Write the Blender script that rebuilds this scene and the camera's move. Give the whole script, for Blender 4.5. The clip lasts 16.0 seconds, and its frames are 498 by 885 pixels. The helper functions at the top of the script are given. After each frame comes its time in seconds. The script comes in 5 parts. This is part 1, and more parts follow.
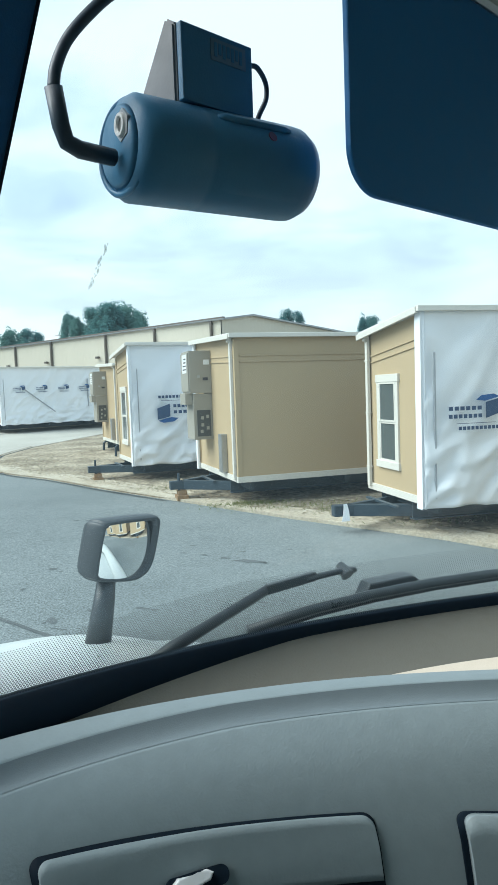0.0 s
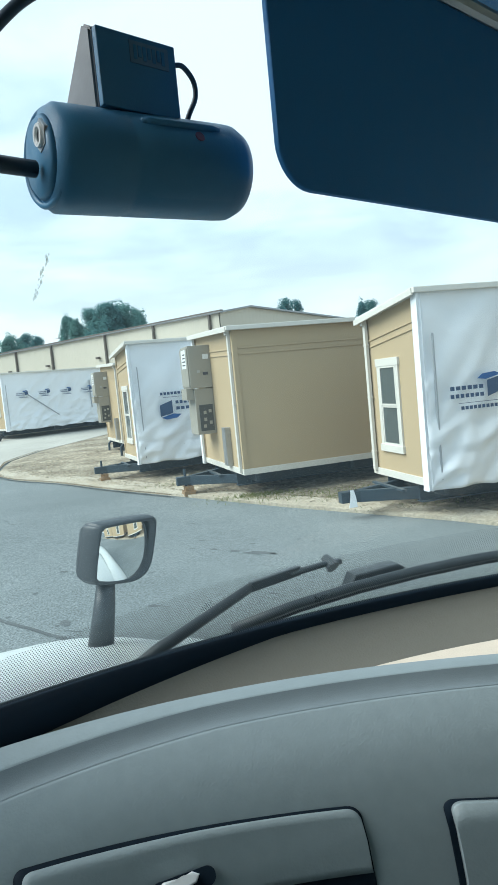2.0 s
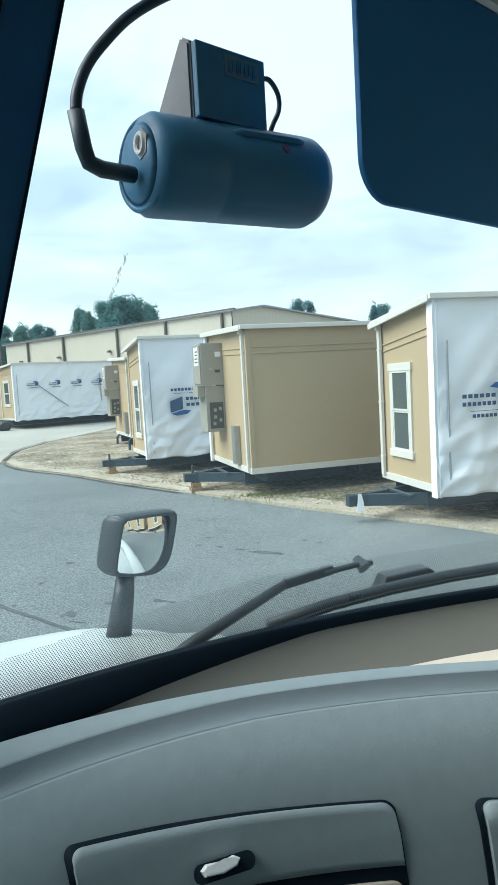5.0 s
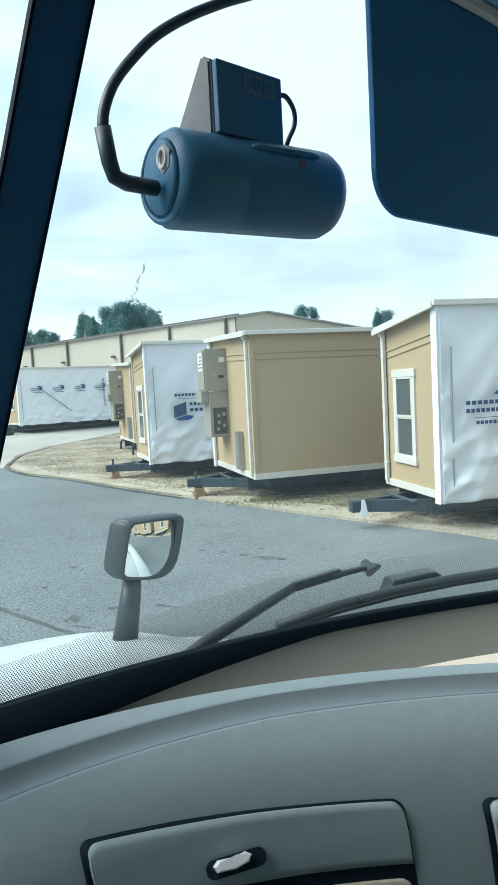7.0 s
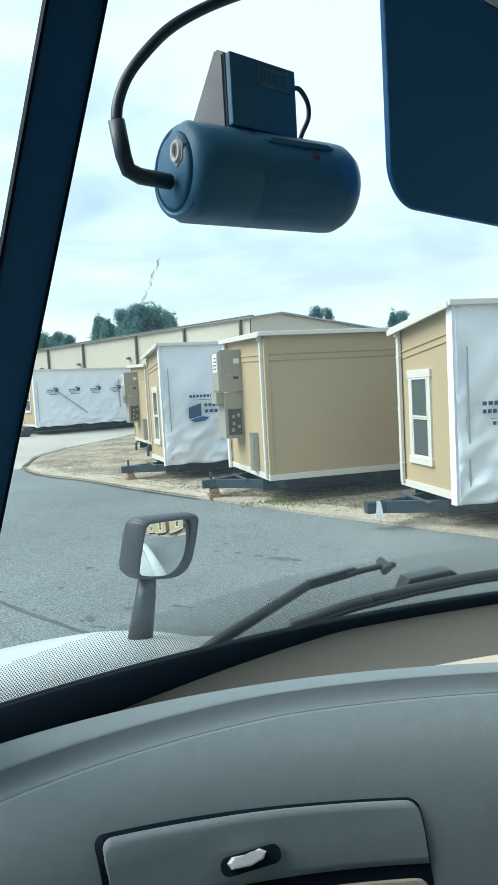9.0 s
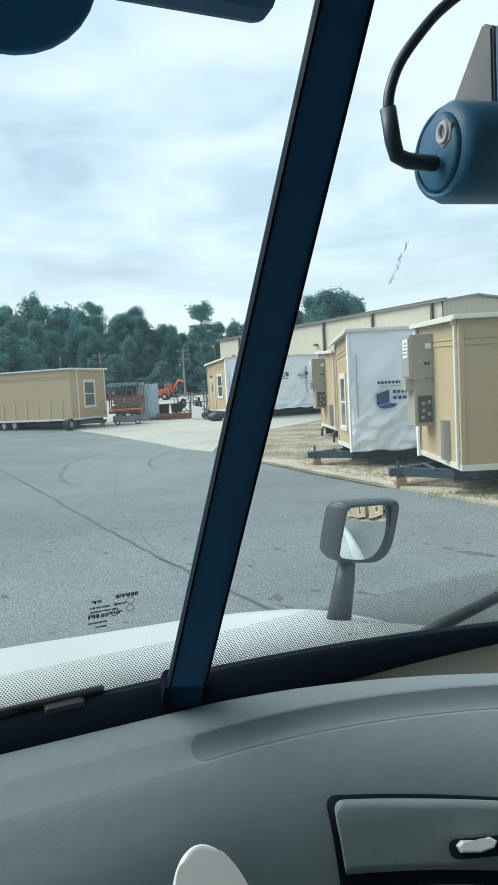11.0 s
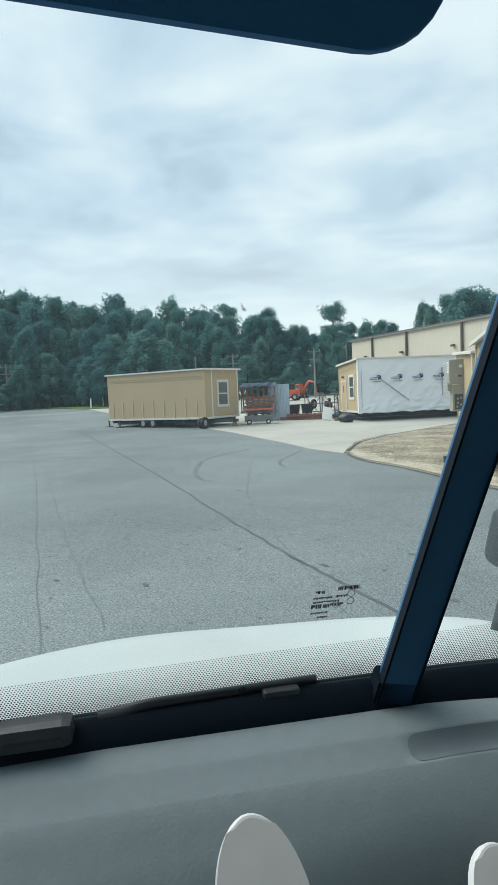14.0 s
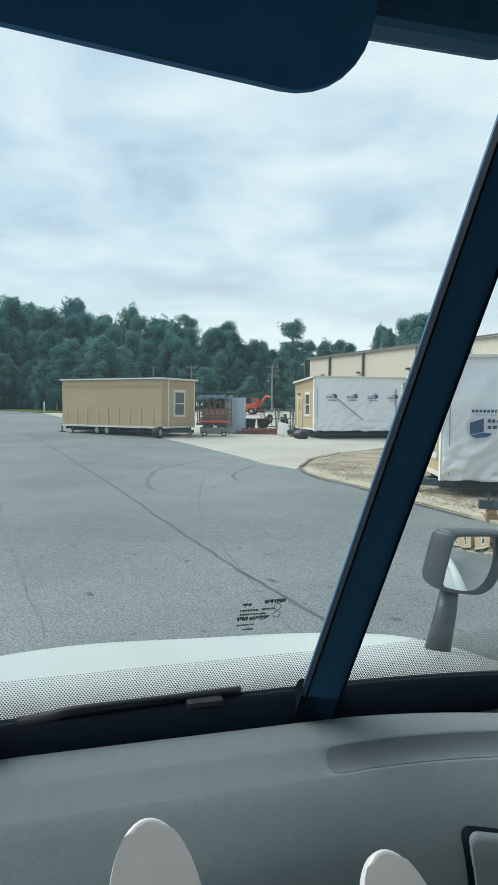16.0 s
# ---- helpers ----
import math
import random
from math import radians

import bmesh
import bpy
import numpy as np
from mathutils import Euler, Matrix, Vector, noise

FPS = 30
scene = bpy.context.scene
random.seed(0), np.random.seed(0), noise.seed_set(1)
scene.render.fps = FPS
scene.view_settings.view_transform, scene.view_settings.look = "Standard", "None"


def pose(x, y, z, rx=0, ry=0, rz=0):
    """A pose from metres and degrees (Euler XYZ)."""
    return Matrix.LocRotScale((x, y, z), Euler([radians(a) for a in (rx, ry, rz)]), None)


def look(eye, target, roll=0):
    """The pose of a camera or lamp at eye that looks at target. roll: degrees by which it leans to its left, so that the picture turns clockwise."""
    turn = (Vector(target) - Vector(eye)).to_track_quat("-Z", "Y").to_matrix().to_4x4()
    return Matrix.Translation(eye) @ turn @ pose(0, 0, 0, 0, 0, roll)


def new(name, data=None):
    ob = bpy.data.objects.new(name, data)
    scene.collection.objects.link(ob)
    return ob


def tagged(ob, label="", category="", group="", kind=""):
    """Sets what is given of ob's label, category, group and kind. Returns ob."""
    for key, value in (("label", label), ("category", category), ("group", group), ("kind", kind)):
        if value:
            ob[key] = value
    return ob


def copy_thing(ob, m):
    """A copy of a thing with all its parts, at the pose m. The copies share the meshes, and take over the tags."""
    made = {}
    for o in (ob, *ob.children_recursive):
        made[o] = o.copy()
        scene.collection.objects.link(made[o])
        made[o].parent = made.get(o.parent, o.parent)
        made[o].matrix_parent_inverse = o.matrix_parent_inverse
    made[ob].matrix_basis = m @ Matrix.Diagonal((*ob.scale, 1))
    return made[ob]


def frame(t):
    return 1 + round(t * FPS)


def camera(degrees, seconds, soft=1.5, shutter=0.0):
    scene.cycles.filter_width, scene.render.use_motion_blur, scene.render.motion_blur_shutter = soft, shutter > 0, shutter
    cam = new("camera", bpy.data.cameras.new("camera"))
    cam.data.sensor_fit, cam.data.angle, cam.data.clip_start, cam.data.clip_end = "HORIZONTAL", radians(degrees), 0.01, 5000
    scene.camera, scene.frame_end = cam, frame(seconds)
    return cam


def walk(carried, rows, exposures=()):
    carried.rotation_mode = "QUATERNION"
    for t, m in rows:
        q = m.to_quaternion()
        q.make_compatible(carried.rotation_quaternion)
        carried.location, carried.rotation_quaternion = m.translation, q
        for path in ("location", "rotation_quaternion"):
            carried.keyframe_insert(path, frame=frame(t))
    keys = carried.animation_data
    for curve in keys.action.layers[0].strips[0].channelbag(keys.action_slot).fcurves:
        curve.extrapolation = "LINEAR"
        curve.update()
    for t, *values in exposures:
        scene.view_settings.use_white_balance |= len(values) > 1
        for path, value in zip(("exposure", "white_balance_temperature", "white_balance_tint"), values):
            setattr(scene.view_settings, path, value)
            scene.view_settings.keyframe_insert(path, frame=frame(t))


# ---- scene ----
cam = camera(41.0, 16.0)

PATH = [
    (0, (-0.483, 0.751, 2.552), (-0.424, 2.745, 2.399), -2.1),
    (0.5, (-0.47, 0.742, 2.561), (-0.416, 2.735, 2.402), -3.0),
    (1, (-0.436, 0.744, 2.563), (-0.386, 2.737, 2.401), -4.0),
    (1.5, (-0.429, 0.751, 2.559), (-0.384, 2.744, 2.392), -4.8),
    (2, (-0.434, 0.755, 2.558), (-0.395, 2.747, 2.381), -5.5),
    (2.5, (-0.423, 0.757, 2.558), (-0.393, 2.748, 2.372), -6.0),
    (3, (-0.452, 0.74, 2.567), (-0.427, 2.731, 2.378), -6.0),
    (3.5, (-0.468, 0.715, 2.571), (-0.447, 2.707, 2.388), -5.3),
    (4, (-0.483, 0.736, 2.564), (-0.459, 2.727, 2.383), -3.8),
    (6.5, (-0.494, 0.719, 2.565), (-0.478, 2.712, 2.398), -3.0),
    (7, (-0.5, 0.715, 2.565), (-0.489, 2.709, 2.404), -3.0),
    (7.5, (-0.49, 0.719, 2.565), (-0.484, 2.713, 2.408), -3.2),
    (8, (-0.492, 0.718, 2.566), (-0.494, 2.712, 2.41), -3.2),
    (8.2, (-0.493, 0.719, 2.565), (-0.497, 2.713, 2.411), -3.2),
    (10.3, (-0.527, 0.699, 2.552), (-0.825, 2.67, 2.39), -3.0),
    (10.5, (-0.534, 0.695, 2.553), (-0.911, 2.653, 2.389), -3.0),
    (11, (-0.555, 0.687, 2.557), (-1.131, 2.595, 2.392), -3.1),
    (11.5, (-0.572, 0.678, 2.562), (-1.253, 2.551, 2.401), -3.3),
    (12, (-0.601, 0.668, 2.562), (-1.383, 2.502, 2.406), -4.1),
    (12.5, (-0.617, 0.659, 2.560), (-1.449, 2.471, 2.408), -4.0),
    (13, (-0.634, 0.650, 2.559), (-1.507, 2.444, 2.413), -3.6),
    (13.5, (-0.639, 0.646, 2.558), (-1.528, 2.431, 2.412), -3.2),
    (14, (-0.653, 0.640, 2.556), (-1.583, 2.404, 2.412), -2.5),
    (14.5, (-0.659, 0.626, 2.557), (-1.629, 2.370, 2.421), -1.6),
    (15, (-0.657, 0.627, 2.556), (-1.637, 2.366, 2.429), -1.0),
    (15.5, (-0.637, 0.636, 2.557), (-1.531, 2.421, 2.439), -0.3),
    (16, (-0.627, 0.638, 2.557), (-1.436, 2.464, 2.449), 0.5),
]
walk(cam, [(t, look(eye, target, roll)) for t, eye, target, roll in PATH],
     exposures=((0, 0.38, 6250, 8), (4.2, 0.38, 6250, 8), (8.2, 0.38, 6250, 8), (10.3, 0.29, 6450, 9), (11, 0.20, 6500, 10), (12.5, 0.17, 6600, 11), (13.5, 0.08, 6650, 12), (14, 0.05, 6650, 12), (14.5, -0.12, 6600, 11), (15, -0.17, 6550, 10), (16, 0.03, 6650, 12)))

# ---------------------------------------------------------------- world, sun
world = bpy.data.worlds.new("overcast_sky")
scene.world = world
world.use_nodes = True
wn, wl = world.node_tree.nodes, world.node_tree.links
wn.clear()


def wnode(kind, **values):
    n = wn.new(kind)
    for key, value in values.items():
        n.inputs[key].default_value = value
    return n


w_sky = wn.new("ShaderNodeTexSky")
w_sky.sky_type = "NISHITA"
w_sky.sun_disc = False
w_sky.sun_elevation = radians(48)
w_sky.sun_rotation = radians(-93)
w_tc = wn.new("ShaderNodeTexCoord")
w_sep = wn.new("ShaderNodeSeparateXYZ")
wl.new(w_tc.outputs["Generated"], w_sep.inputs[0])
# cloud sheet: the direction projected on a flat layer overhead
w_up = wn.new("ShaderNodeMath"); w_up.operation = "MAXIMUM"; w_up.inputs[1].default_value = 0.0
wl.new(w_sep.outputs["Z"], w_up.inputs[0])
w_add = wn.new("ShaderNodeMath"); w_add.operation = "ADD"; w_add.inputs[1].default_value = 0.10
wl.new(w_up.outputs[0], w_add.inputs[0])
w_div = wn.new("ShaderNodeVectorMath"); w_div.operation = "DIVIDE"
w_cmb = wn.new("ShaderNodeCombineXYZ")
for k in range(3):
    wl.new(w_add.outputs[0], w_cmb.inputs[k])
wl.new(w_tc.outputs["Generated"], w_div.inputs[0])
wl.new(w_cmb.outputs[0], w_div.inputs[1])
w_big = wnode("ShaderNodeTexNoise", Scale=0.55, Detail=7.0, Roughness=0.52, Distortion=0.35)
w_fine = wnode("ShaderNodeTexNoise", Scale=1.7, Detail=8.0, Roughness=0.55, Distortion=0.4)
wl.new(w_div.outputs[0], w_big.inputs["Vector"])
wl.new(w_div.outputs[0], w_fine.inputs["Vector"])
w_mixn = wn.new("ShaderNodeMath"); w_mixn.operation = "MULTIPLY_ADD"; w_mixn.inputs[1].default_value = 0.35
wl.new(w_fine.outputs["Fac"], w_mixn.inputs[0])
w_bs = wn.new("ShaderNodeMath"); w_bs.operation = "MULTIPLY"; w_bs.inputs[1].default_value = 0.65
wl.new(w_big.outputs["Fac"], w_bs.inputs[0])
wl.new(w_bs.outputs[0], w_mixn.inputs[2])
w_ramp = wn.new("ShaderNodeValToRGB")
w_ramp.color_ramp.elements[0].position, w_ramp.color_ramp.elements[0].color = 0.40, (0.45, 0.56, 0.69, 1)
w_ramp.color_ramp.elements[1].position, w_ramp.color_ramp.elements[1].color = 0.59, (0.95, 1.03, 1.08, 1)
w_mid = w_ramp.color_ramp.elements.new(0.49)
w_mid.color = (0.66, 0.80, 0.94, 1)
wl.new(w_mixn.outputs[0], w_ramp.inputs[0])
# brighter layer towards the horizon, as under a thin overcast
w_hor = wn.new("ShaderNodeMapRange")
w_hor.inputs["From Min"].default_value, w_hor.inputs["From Max"].default_value = 0.09, 0.27
w_hor.inputs["To Min"].default_value, w_hor.inputs["To Max"].default_value = 0.72, 0.0
wl.new(w_sep.outputs["Z"], w_hor.inputs["Value"])
w_mixh = wn.new("ShaderNodeMix"); w_mixh.data_type = "RGBA"
wl.new(w_hor.outputs[0], w_mixh.inputs["Factor"])
wl.new(w_ramp.outputs[0], w_mixh.inputs["A"])
w_mixh.inputs["B"].default_value = (0.97, 1.04, 1.07, 1)
w_bgsky = wnode("ShaderNodeBackground", Strength=0.08)
wl.new(w_sky.outputs[0], w_bgsky.inputs["Color"])
w_bgcl = wnode("ShaderNodeBackground", Strength=1.0)
wl.new(w_mixh.outputs["Result"], w_bgcl.inputs["Color"])
w_ms = wnode("ShaderNodeMixShader", Fac=0.86)
wl.new(w_bgsky.outputs[0], w_ms.inputs[1])
wl.new(w_bgcl.outputs[0], w_ms.inputs[2])
w_out = wn.new("ShaderNodeOutputWorld")
wl.new(w_ms.outputs[0], w_out.inputs["Surface"])

sun = new("sun", bpy.data.lights.new("sun", "SUN"))
sun.data.energy, sun.data.angle, sun.data.color = 4.0, radians(50), (1.0, 0.97, 0.92)
sun.matrix_world = look((-58.0, -3.0, 62.0), (0, 0, 0))


# ---------------------------------------------------------------- materials
def mat(name, color, rough=0.6, metal=0.0, spread=0.12, coarse=0.6, fine=14.0, bump=0.15, bump_scale=None, coat=0.0, spec=0.5):
    """A worn surface: colour that varies at two scales, uneven gloss and fine relief, sized in metres."""
    m = bpy.data.materials.new(name)
    m.use_nodes = True
    n, l = m.node_tree.nodes, m.node_tree.links
    b = n["Principled BSDF"]
    tc = n.new("ShaderNodeTexCoord")
    big, small = n.new("ShaderNodeTexNoise"), n.new("ShaderNodeTexNoise")
    big.inputs["Scale"].default_value, big.inputs["Detail"].default_value = coarse, 5.0
    small.inputs["Scale"].default_value, small.inputs["Detail"].default_value = fine, 4.0
    l.new(tc.outputs["Object"], big.inputs["Vector"])
    l.new(tc.outputs["Object"], small.inputs["Vector"])
    mx = n.new("ShaderNodeMath"); mx.operation = "ADD"
    l.new(big.outputs["Fac"], mx.inputs[0]); l.new(small.outputs["Fac"], mx.inputs[1])
    mr = n.new("ShaderNodeMapRange")
    mr.inputs["From Min"].default_value, mr.inputs["From Max"].default_value = 0.65, 1.35
    mr.inputs["To Min"].default_value, mr.inputs["To Max"].default_value = 1 - spread, 1 + spread
    l.new(mx.outputs[0], mr.inputs["Value"])
    sc = n.new("ShaderNodeVectorMath"); sc.operation = "SCALE"
    sc.inputs[0].default_value = color
    l.new(mr.outputs[0], sc.inputs["Scale"])
    l.new(sc.outputs[0], b.inputs["Base Color"])
    rr = n.new("ShaderNodeMapRange")
    rr.inputs["From Min"].default_value, rr.inputs["From Max"].default_value = 0.3, 0.7
    rr.inputs["To Min"].default_value, rr.inputs["To Max"].default_value = max(0.02, rough - 0.08), min(1, rough + 0.08)
    l.new(small.outputs["Fac"], rr.inputs["Value"])
    l.new(rr.outputs[0], b.inputs["Roughness"])
    b.inputs["Metallic"].default_value, b.inputs["Coat Weight"].default_value = metal, coat
    b.inputs["Specular IOR Level"].default_value = spec
    if bump:
        bp = n.new("ShaderNodeBump")
        bp.inputs["Strength"].default_value, bp.inputs["Distance"].default_value = bump, 0.01
        if bump_scale:
            rel = n.new("ShaderNodeTexNoise")
            rel.inputs["Scale"].default_value, rel.inputs["Detail"].default_value = bump_scale, 3.0
            l.new(tc.outputs["Object"], rel.inputs["Vector"])
            l.new(rel.outputs["Fac"], bp.inputs["Height"])
        else:
            l.new(small.outputs["Fac"], bp.inputs["Height"])
        l.new(bp.outputs[0], b.inputs["Normal"])
    return m


def ground_mat(name, dark, light, coarse, fine, speck=0.5, bump=0.4, speck_scale=90.0):
    m = mat(name, light, 0.92, 0, 0.1, coarse, fine, bump, speck_scale, spec=0.25)
    n, l = m.node_tree.nodes, m.node_tree.links
    b = n["Principled BSDF"]
    tc = n["Texture Coordinate"]
    patch, grit = n.new("ShaderNodeTexNoise"), n.new("ShaderNodeTexNoise")
    patch.inputs["Scale"].default_value, patch.inputs["Detail"].default_value = coarse, 8.0
    patch.inputs["Roughness"].default_value = 0.62
    grit.inputs["Scale"].default_value, grit.inputs["Detail"].default_value = speck_scale, 2.0
    l.new(tc.outputs["Object"], patch.inputs["Vector"])
    l.new(tc.outputs["Object"], grit.inputs["Vector"])
    rp = n.new("ShaderNodeMapRange")
    rp.inputs["From Min"].default_value, rp.inputs["From Max"].default_value = 0.32, 0.68
    l.new(patch.outputs["Fac"], rp.inputs["Value"])
    mx = n.new("ShaderNodeMix"); mx.data_type = "RGBA"
    mx.inputs["A"].default_value, mx.inputs["B"].default_value = (*dark, 1), (*light, 1)
    l.new(rp.outputs[0], mx.inputs["Factor"])
    gr = n.new("ShaderNodeMapRange")
    gr.inputs["From Min"].default_value, gr.inputs["From Max"].default_value = 0.3, 0.7
    gr.inputs["To Min"].default_value, gr.inputs["To Max"].default_value = 1 - speck, 1 + speck
    l.new(grit.outputs["Fac"], gr.inputs["Value"])
    sc = n.new("ShaderNodeVectorMath"); sc.operation = "SCALE"
    l.new(mx.outputs["Result"], sc.inputs[0]); l.new(gr.outputs[0], sc.inputs["Scale"])
    l.new(sc.outputs[0], b.inputs["Base Color"])
    return m


def glass_mat(name, tint, gloss=0.04, rough=0.0, haze=0.0):
    """Thin clear sheet: light goes straight through, and a mirror coat that grows towards grazing."""
    m = bpy.data.materials.new(name)
    m.use_nodes = True
    n, l = m.node_tree.nodes, m.node_tree.links
    n.remove(n["Principled BSDF"])
    tr, gl, fr, mx = n.new("ShaderNodeBsdfTransparent"), n.new("ShaderNodeBsdfGlossy"), n.new("ShaderNodeMath"), n.new("ShaderNodeMixShader")
    lw = n.new("ShaderNodeLayerWeight")
    lw.inputs["Blend"].default_value = 0.5
    pw = n.new("ShaderNodeMath"); pw.operation = "POWER"; pw.inputs[1].default_value = 4.0
    l.new(lw.outputs["Facing"], pw.inputs[0])
    fr.operation = "MULTIPLY_ADD"
    fr.inputs[1].default_value, fr.inputs[2].default_value = 0.5, gloss
    l.new(pw.outputs[0], fr.inputs[0])
    tr.inputs["Color"].default_value = (*tint, 1)
    gl.inputs["Roughness"].default_value = rough
    l.new(fr.outputs[0], mx.inputs[0]); l.new(tr.outputs[0], mx.inputs[1]); l.new(gl.outputs[0], mx.inputs[2])
    last = mx
    if haze:
        # bluish haze added over the pane, which lifts the darks behind it
        tl, film = n.new("ShaderNodeBsdfTranslucent"), n.new("ShaderNodeMixShader")
        tl.inputs["Color"].default_value = (0.62, 0.88, 1.0, 1)
        film.inputs[0].default_value = haze
        l.new(mx.outputs[0], film.inputs[1]); l.new(tl.outputs[0], film.inputs[2])
        last = film
    l.new(last.outputs[0], n["Material Output"].inputs["Surface"])
    return m


def leaf_mat(name, dark, light):
    m = bpy.data.materials.new(name)
    m.use_nodes = True
    n, l = m.node_tree.nodes, m.node_tree.links
    b = n["Principled BSDF"]
    g, o = n.new("ShaderNodeNewGeometry"), n.new("ShaderNodeObjectInfo")
    ad = n.new("ShaderNodeMath"); ad.operation = "MULTIPLY_ADD"; ad.inputs[1].default_value = 0.60
    l.new(o.outputs["Random"], ad.inputs[0])
    sm = n.new("ShaderNodeMath"); sm.operation = "MULTIPLY"; sm.inputs[1].default_value = 0.30
    l.new(g.outputs["Random Per Island"], sm.inputs[0]); l.new(sm.outputs[0], ad.inputs[2])
    mx = n.new("ShaderNodeMix"); mx.data_type = "RGBA"
    mx.inputs["A"].default_value, mx.inputs["B"].default_value = (*dark, 1), (*light, 1)
    l.new(ad.outputs[0], mx.inputs["Factor"]); l.new(mx.outputs["Result"], b.inputs["Base Color"])
    b.inputs["Roughness"].default_value = 0.75
    b.inputs["Specular IOR Level"].default_value = 0.2
    # thin leaves let part of the light through
    tl, ms = n.new("ShaderNodeBsdfTranslucent"), n.new("ShaderNodeMixShader")
    ms.inputs[0].default_value = 0.5
    l.new(mx.outputs["Result"], tl.inputs["Color"])
    l.new(b.outputs[0], ms.inputs[1]); l.new(tl.outputs[0], ms.inputs[2])
    l.new(ms.outputs[0], n["Material Output"].inputs["Surface"])
    return m


ASPHALT = ground_mat("asphalt", (0.122, 0.139, 0.142), (0.207, 0.229, 0.230), 0.12, 5.0, 0.50, 0.7, 42.0)
SEAM = ground_mat("tar_seam", (0.070, 0.078, 0.080), (0.120, 0.130, 0.131), 1.0, 9.0, 0.3)
PIT = ground_mat("pitted_asphalt", (0.075, 0.085, 0.088), (0.12, 0.13, 0.132), 1.5, 9.0, 0.3)
TYREMARK = ground_mat("tyre_mark", (0.100, 0.112, 0.114), (0.160, 0.176, 0.176), 0.7, 6.0, 0.3)
CONCRETE = ground_mat("concrete_slab", (0.34, 0.32, 0.28), (0.46, 0.44, 0.39), 0.16, 4.0, 0.1, 0.25, 30.0)
DIRT = ground_mat("sandy_dirt", (0.15, 0.118, 0.08), (0.42, 0.365, 0.275), 0.7, 5.0, 0.4, 0.9, 9.0)
RIM_BROWN = ground_mat("dark_brown_rim", (0.09, 0.07, 0.045), (0.24, 0.19, 0.13), 1.2, 7.0, 0.4, 0.8, 14.0)
SAND = ground_mat("loose_sand", (0.34, 0.29, 0.215), (0.49, 0.44, 0.355), 0.8, 6.0, 0.2, 0.6, 20.0)
LAWN = ground_mat("mown_lawn", (0.07, 0.12, 0.03), (0.13, 0.19, 0.05), 0.5, 8.0, 0.3)
SIDING = mat("tan_siding", (0.445, 0.338, 0.204), 0.62, 0, 0.05, 0.5, 9.0, 0.12, 60.0)
TRIM = mat("cream_trim", (0.63, 0.605, 0.545), 0.5, 0, 0.06, 1.2, 20.0, 0.08)
ROOFING = mat("white_roof_membrane", (0.62, 0.62, 0.60), 0.6, 0, 0.08, 0.6, 9.0, 0.1)
WRAP = mat("white_plastic_wrap", (0.79, 0.81, 0.83), 0.36, 0, 0.04, 0.7, 5.0, 0.5, 5.0)
BATTEN = mat("pale_tan_batten", (0.56, 0.48, 0.36), 0.6, 0, 0.08, 1.0, 12.0, 0.1)
STRAP = mat("grey_batten", (0.34, 0.36, 0.38), 0.6)
LOGO = mat("blue_print", (0.012, 0.09, 0.28), 0.5, 0, 0.1)
LOGO_DK = mat("navy_print", (0.03, 0.07, 0.15), 0.5, 0, 0.1)
CHASSIS = mat("black_painted_steel", (0.035, 0.055, 0.072), 0.5, 0.1, 0.25, 1.5, 18.0, 0.2)
PANELGREY = mat("grey_enclosure_paint", (0.33, 0.31, 0.26), 0.45, 0.1, 0.06, 1.0, 16.0, 0.05)
PANELDK = mat("dark_meter_panel", (0.07, 0.075, 0.075), 0.4, 0.2)
STEEL = mat("galvanised_steel", (0.42, 0.43, 0.43), 0.4, 0.8, 0.12, 3.0, 25.0, 0.08)
LABEL = mat("white_label", (0.75, 0.76, 0.75), 0.5)
INK = mat("dark_ink", (0.06, 0.06, 0.07), 0.6)
SCREEN = mat("dark_window_pane", (0.085, 0.105, 0.105), 0.12, 0, 0.1, 2.0, 9.0, 0.0)
WOOD = mat("weathered_timber", (0.30, 0.19, 0.10), 0.8, 0, 0.25, 2.0, 24.0, 0.3)
RUBBER = mat("tyre_rubber", (0.022, 0.023, 0.025), 0.85, 0, 0.2, 4.0, 40.0, 0.3)
METALWALL = mat("cream_metal_wall", (0.55, 0.505, 0.415), 0.5, 0.1, 0.05, 0.12, 3.0, 0.1)
METALDK = mat("brown_metal_trim", (0.12, 0.10, 0.085), 0.5, 0.2)
ROOFGREY = mat("grey_metal_roof", (0.30, 0.31, 0.32), 0.45, 0.5, 0.1)
ORANGE = mat("orange_machine_paint", (0.62, 0.11, 0.035), 0.45, 0, 0.15, 1.5, 12.0, 0.1)
REDWOOD = mat("red_primer_steel", (0.22, 0.095, 0.065), 0.65, 0, 0.2, 1.5, 14.0, 0.2)
GREYMACH = mat("grey_machine_paint", (0.17, 0.18, 0.17), 0.55, 0.1, 0.2)
BLUETARP = mat("blue_tarpaulin", (0.014, 0.035, 0.065), 0.6, 0, 0.2, 2.0, 8.0, 0.4)
BLACKPLA = mat("black_plastic", (0.02, 0.022, 0.025), 0.5, 0, 0.15)
WHITECAR = mat("white_car_paint", (0.72, 0.74, 0.75), 0.25, 0, 0.03, coat=0.6)
POLEWOOD = mat("utility_pole_wood", (0.26, 0.25, 0.23), 0.85, 0, 0.2, 1.0, 14.0, 0.3)
BARK = mat("tree_bark", (0.10, 0.075, 0.055), 0.9, 0, 0.25, 1.5, 9.0, 0.5)
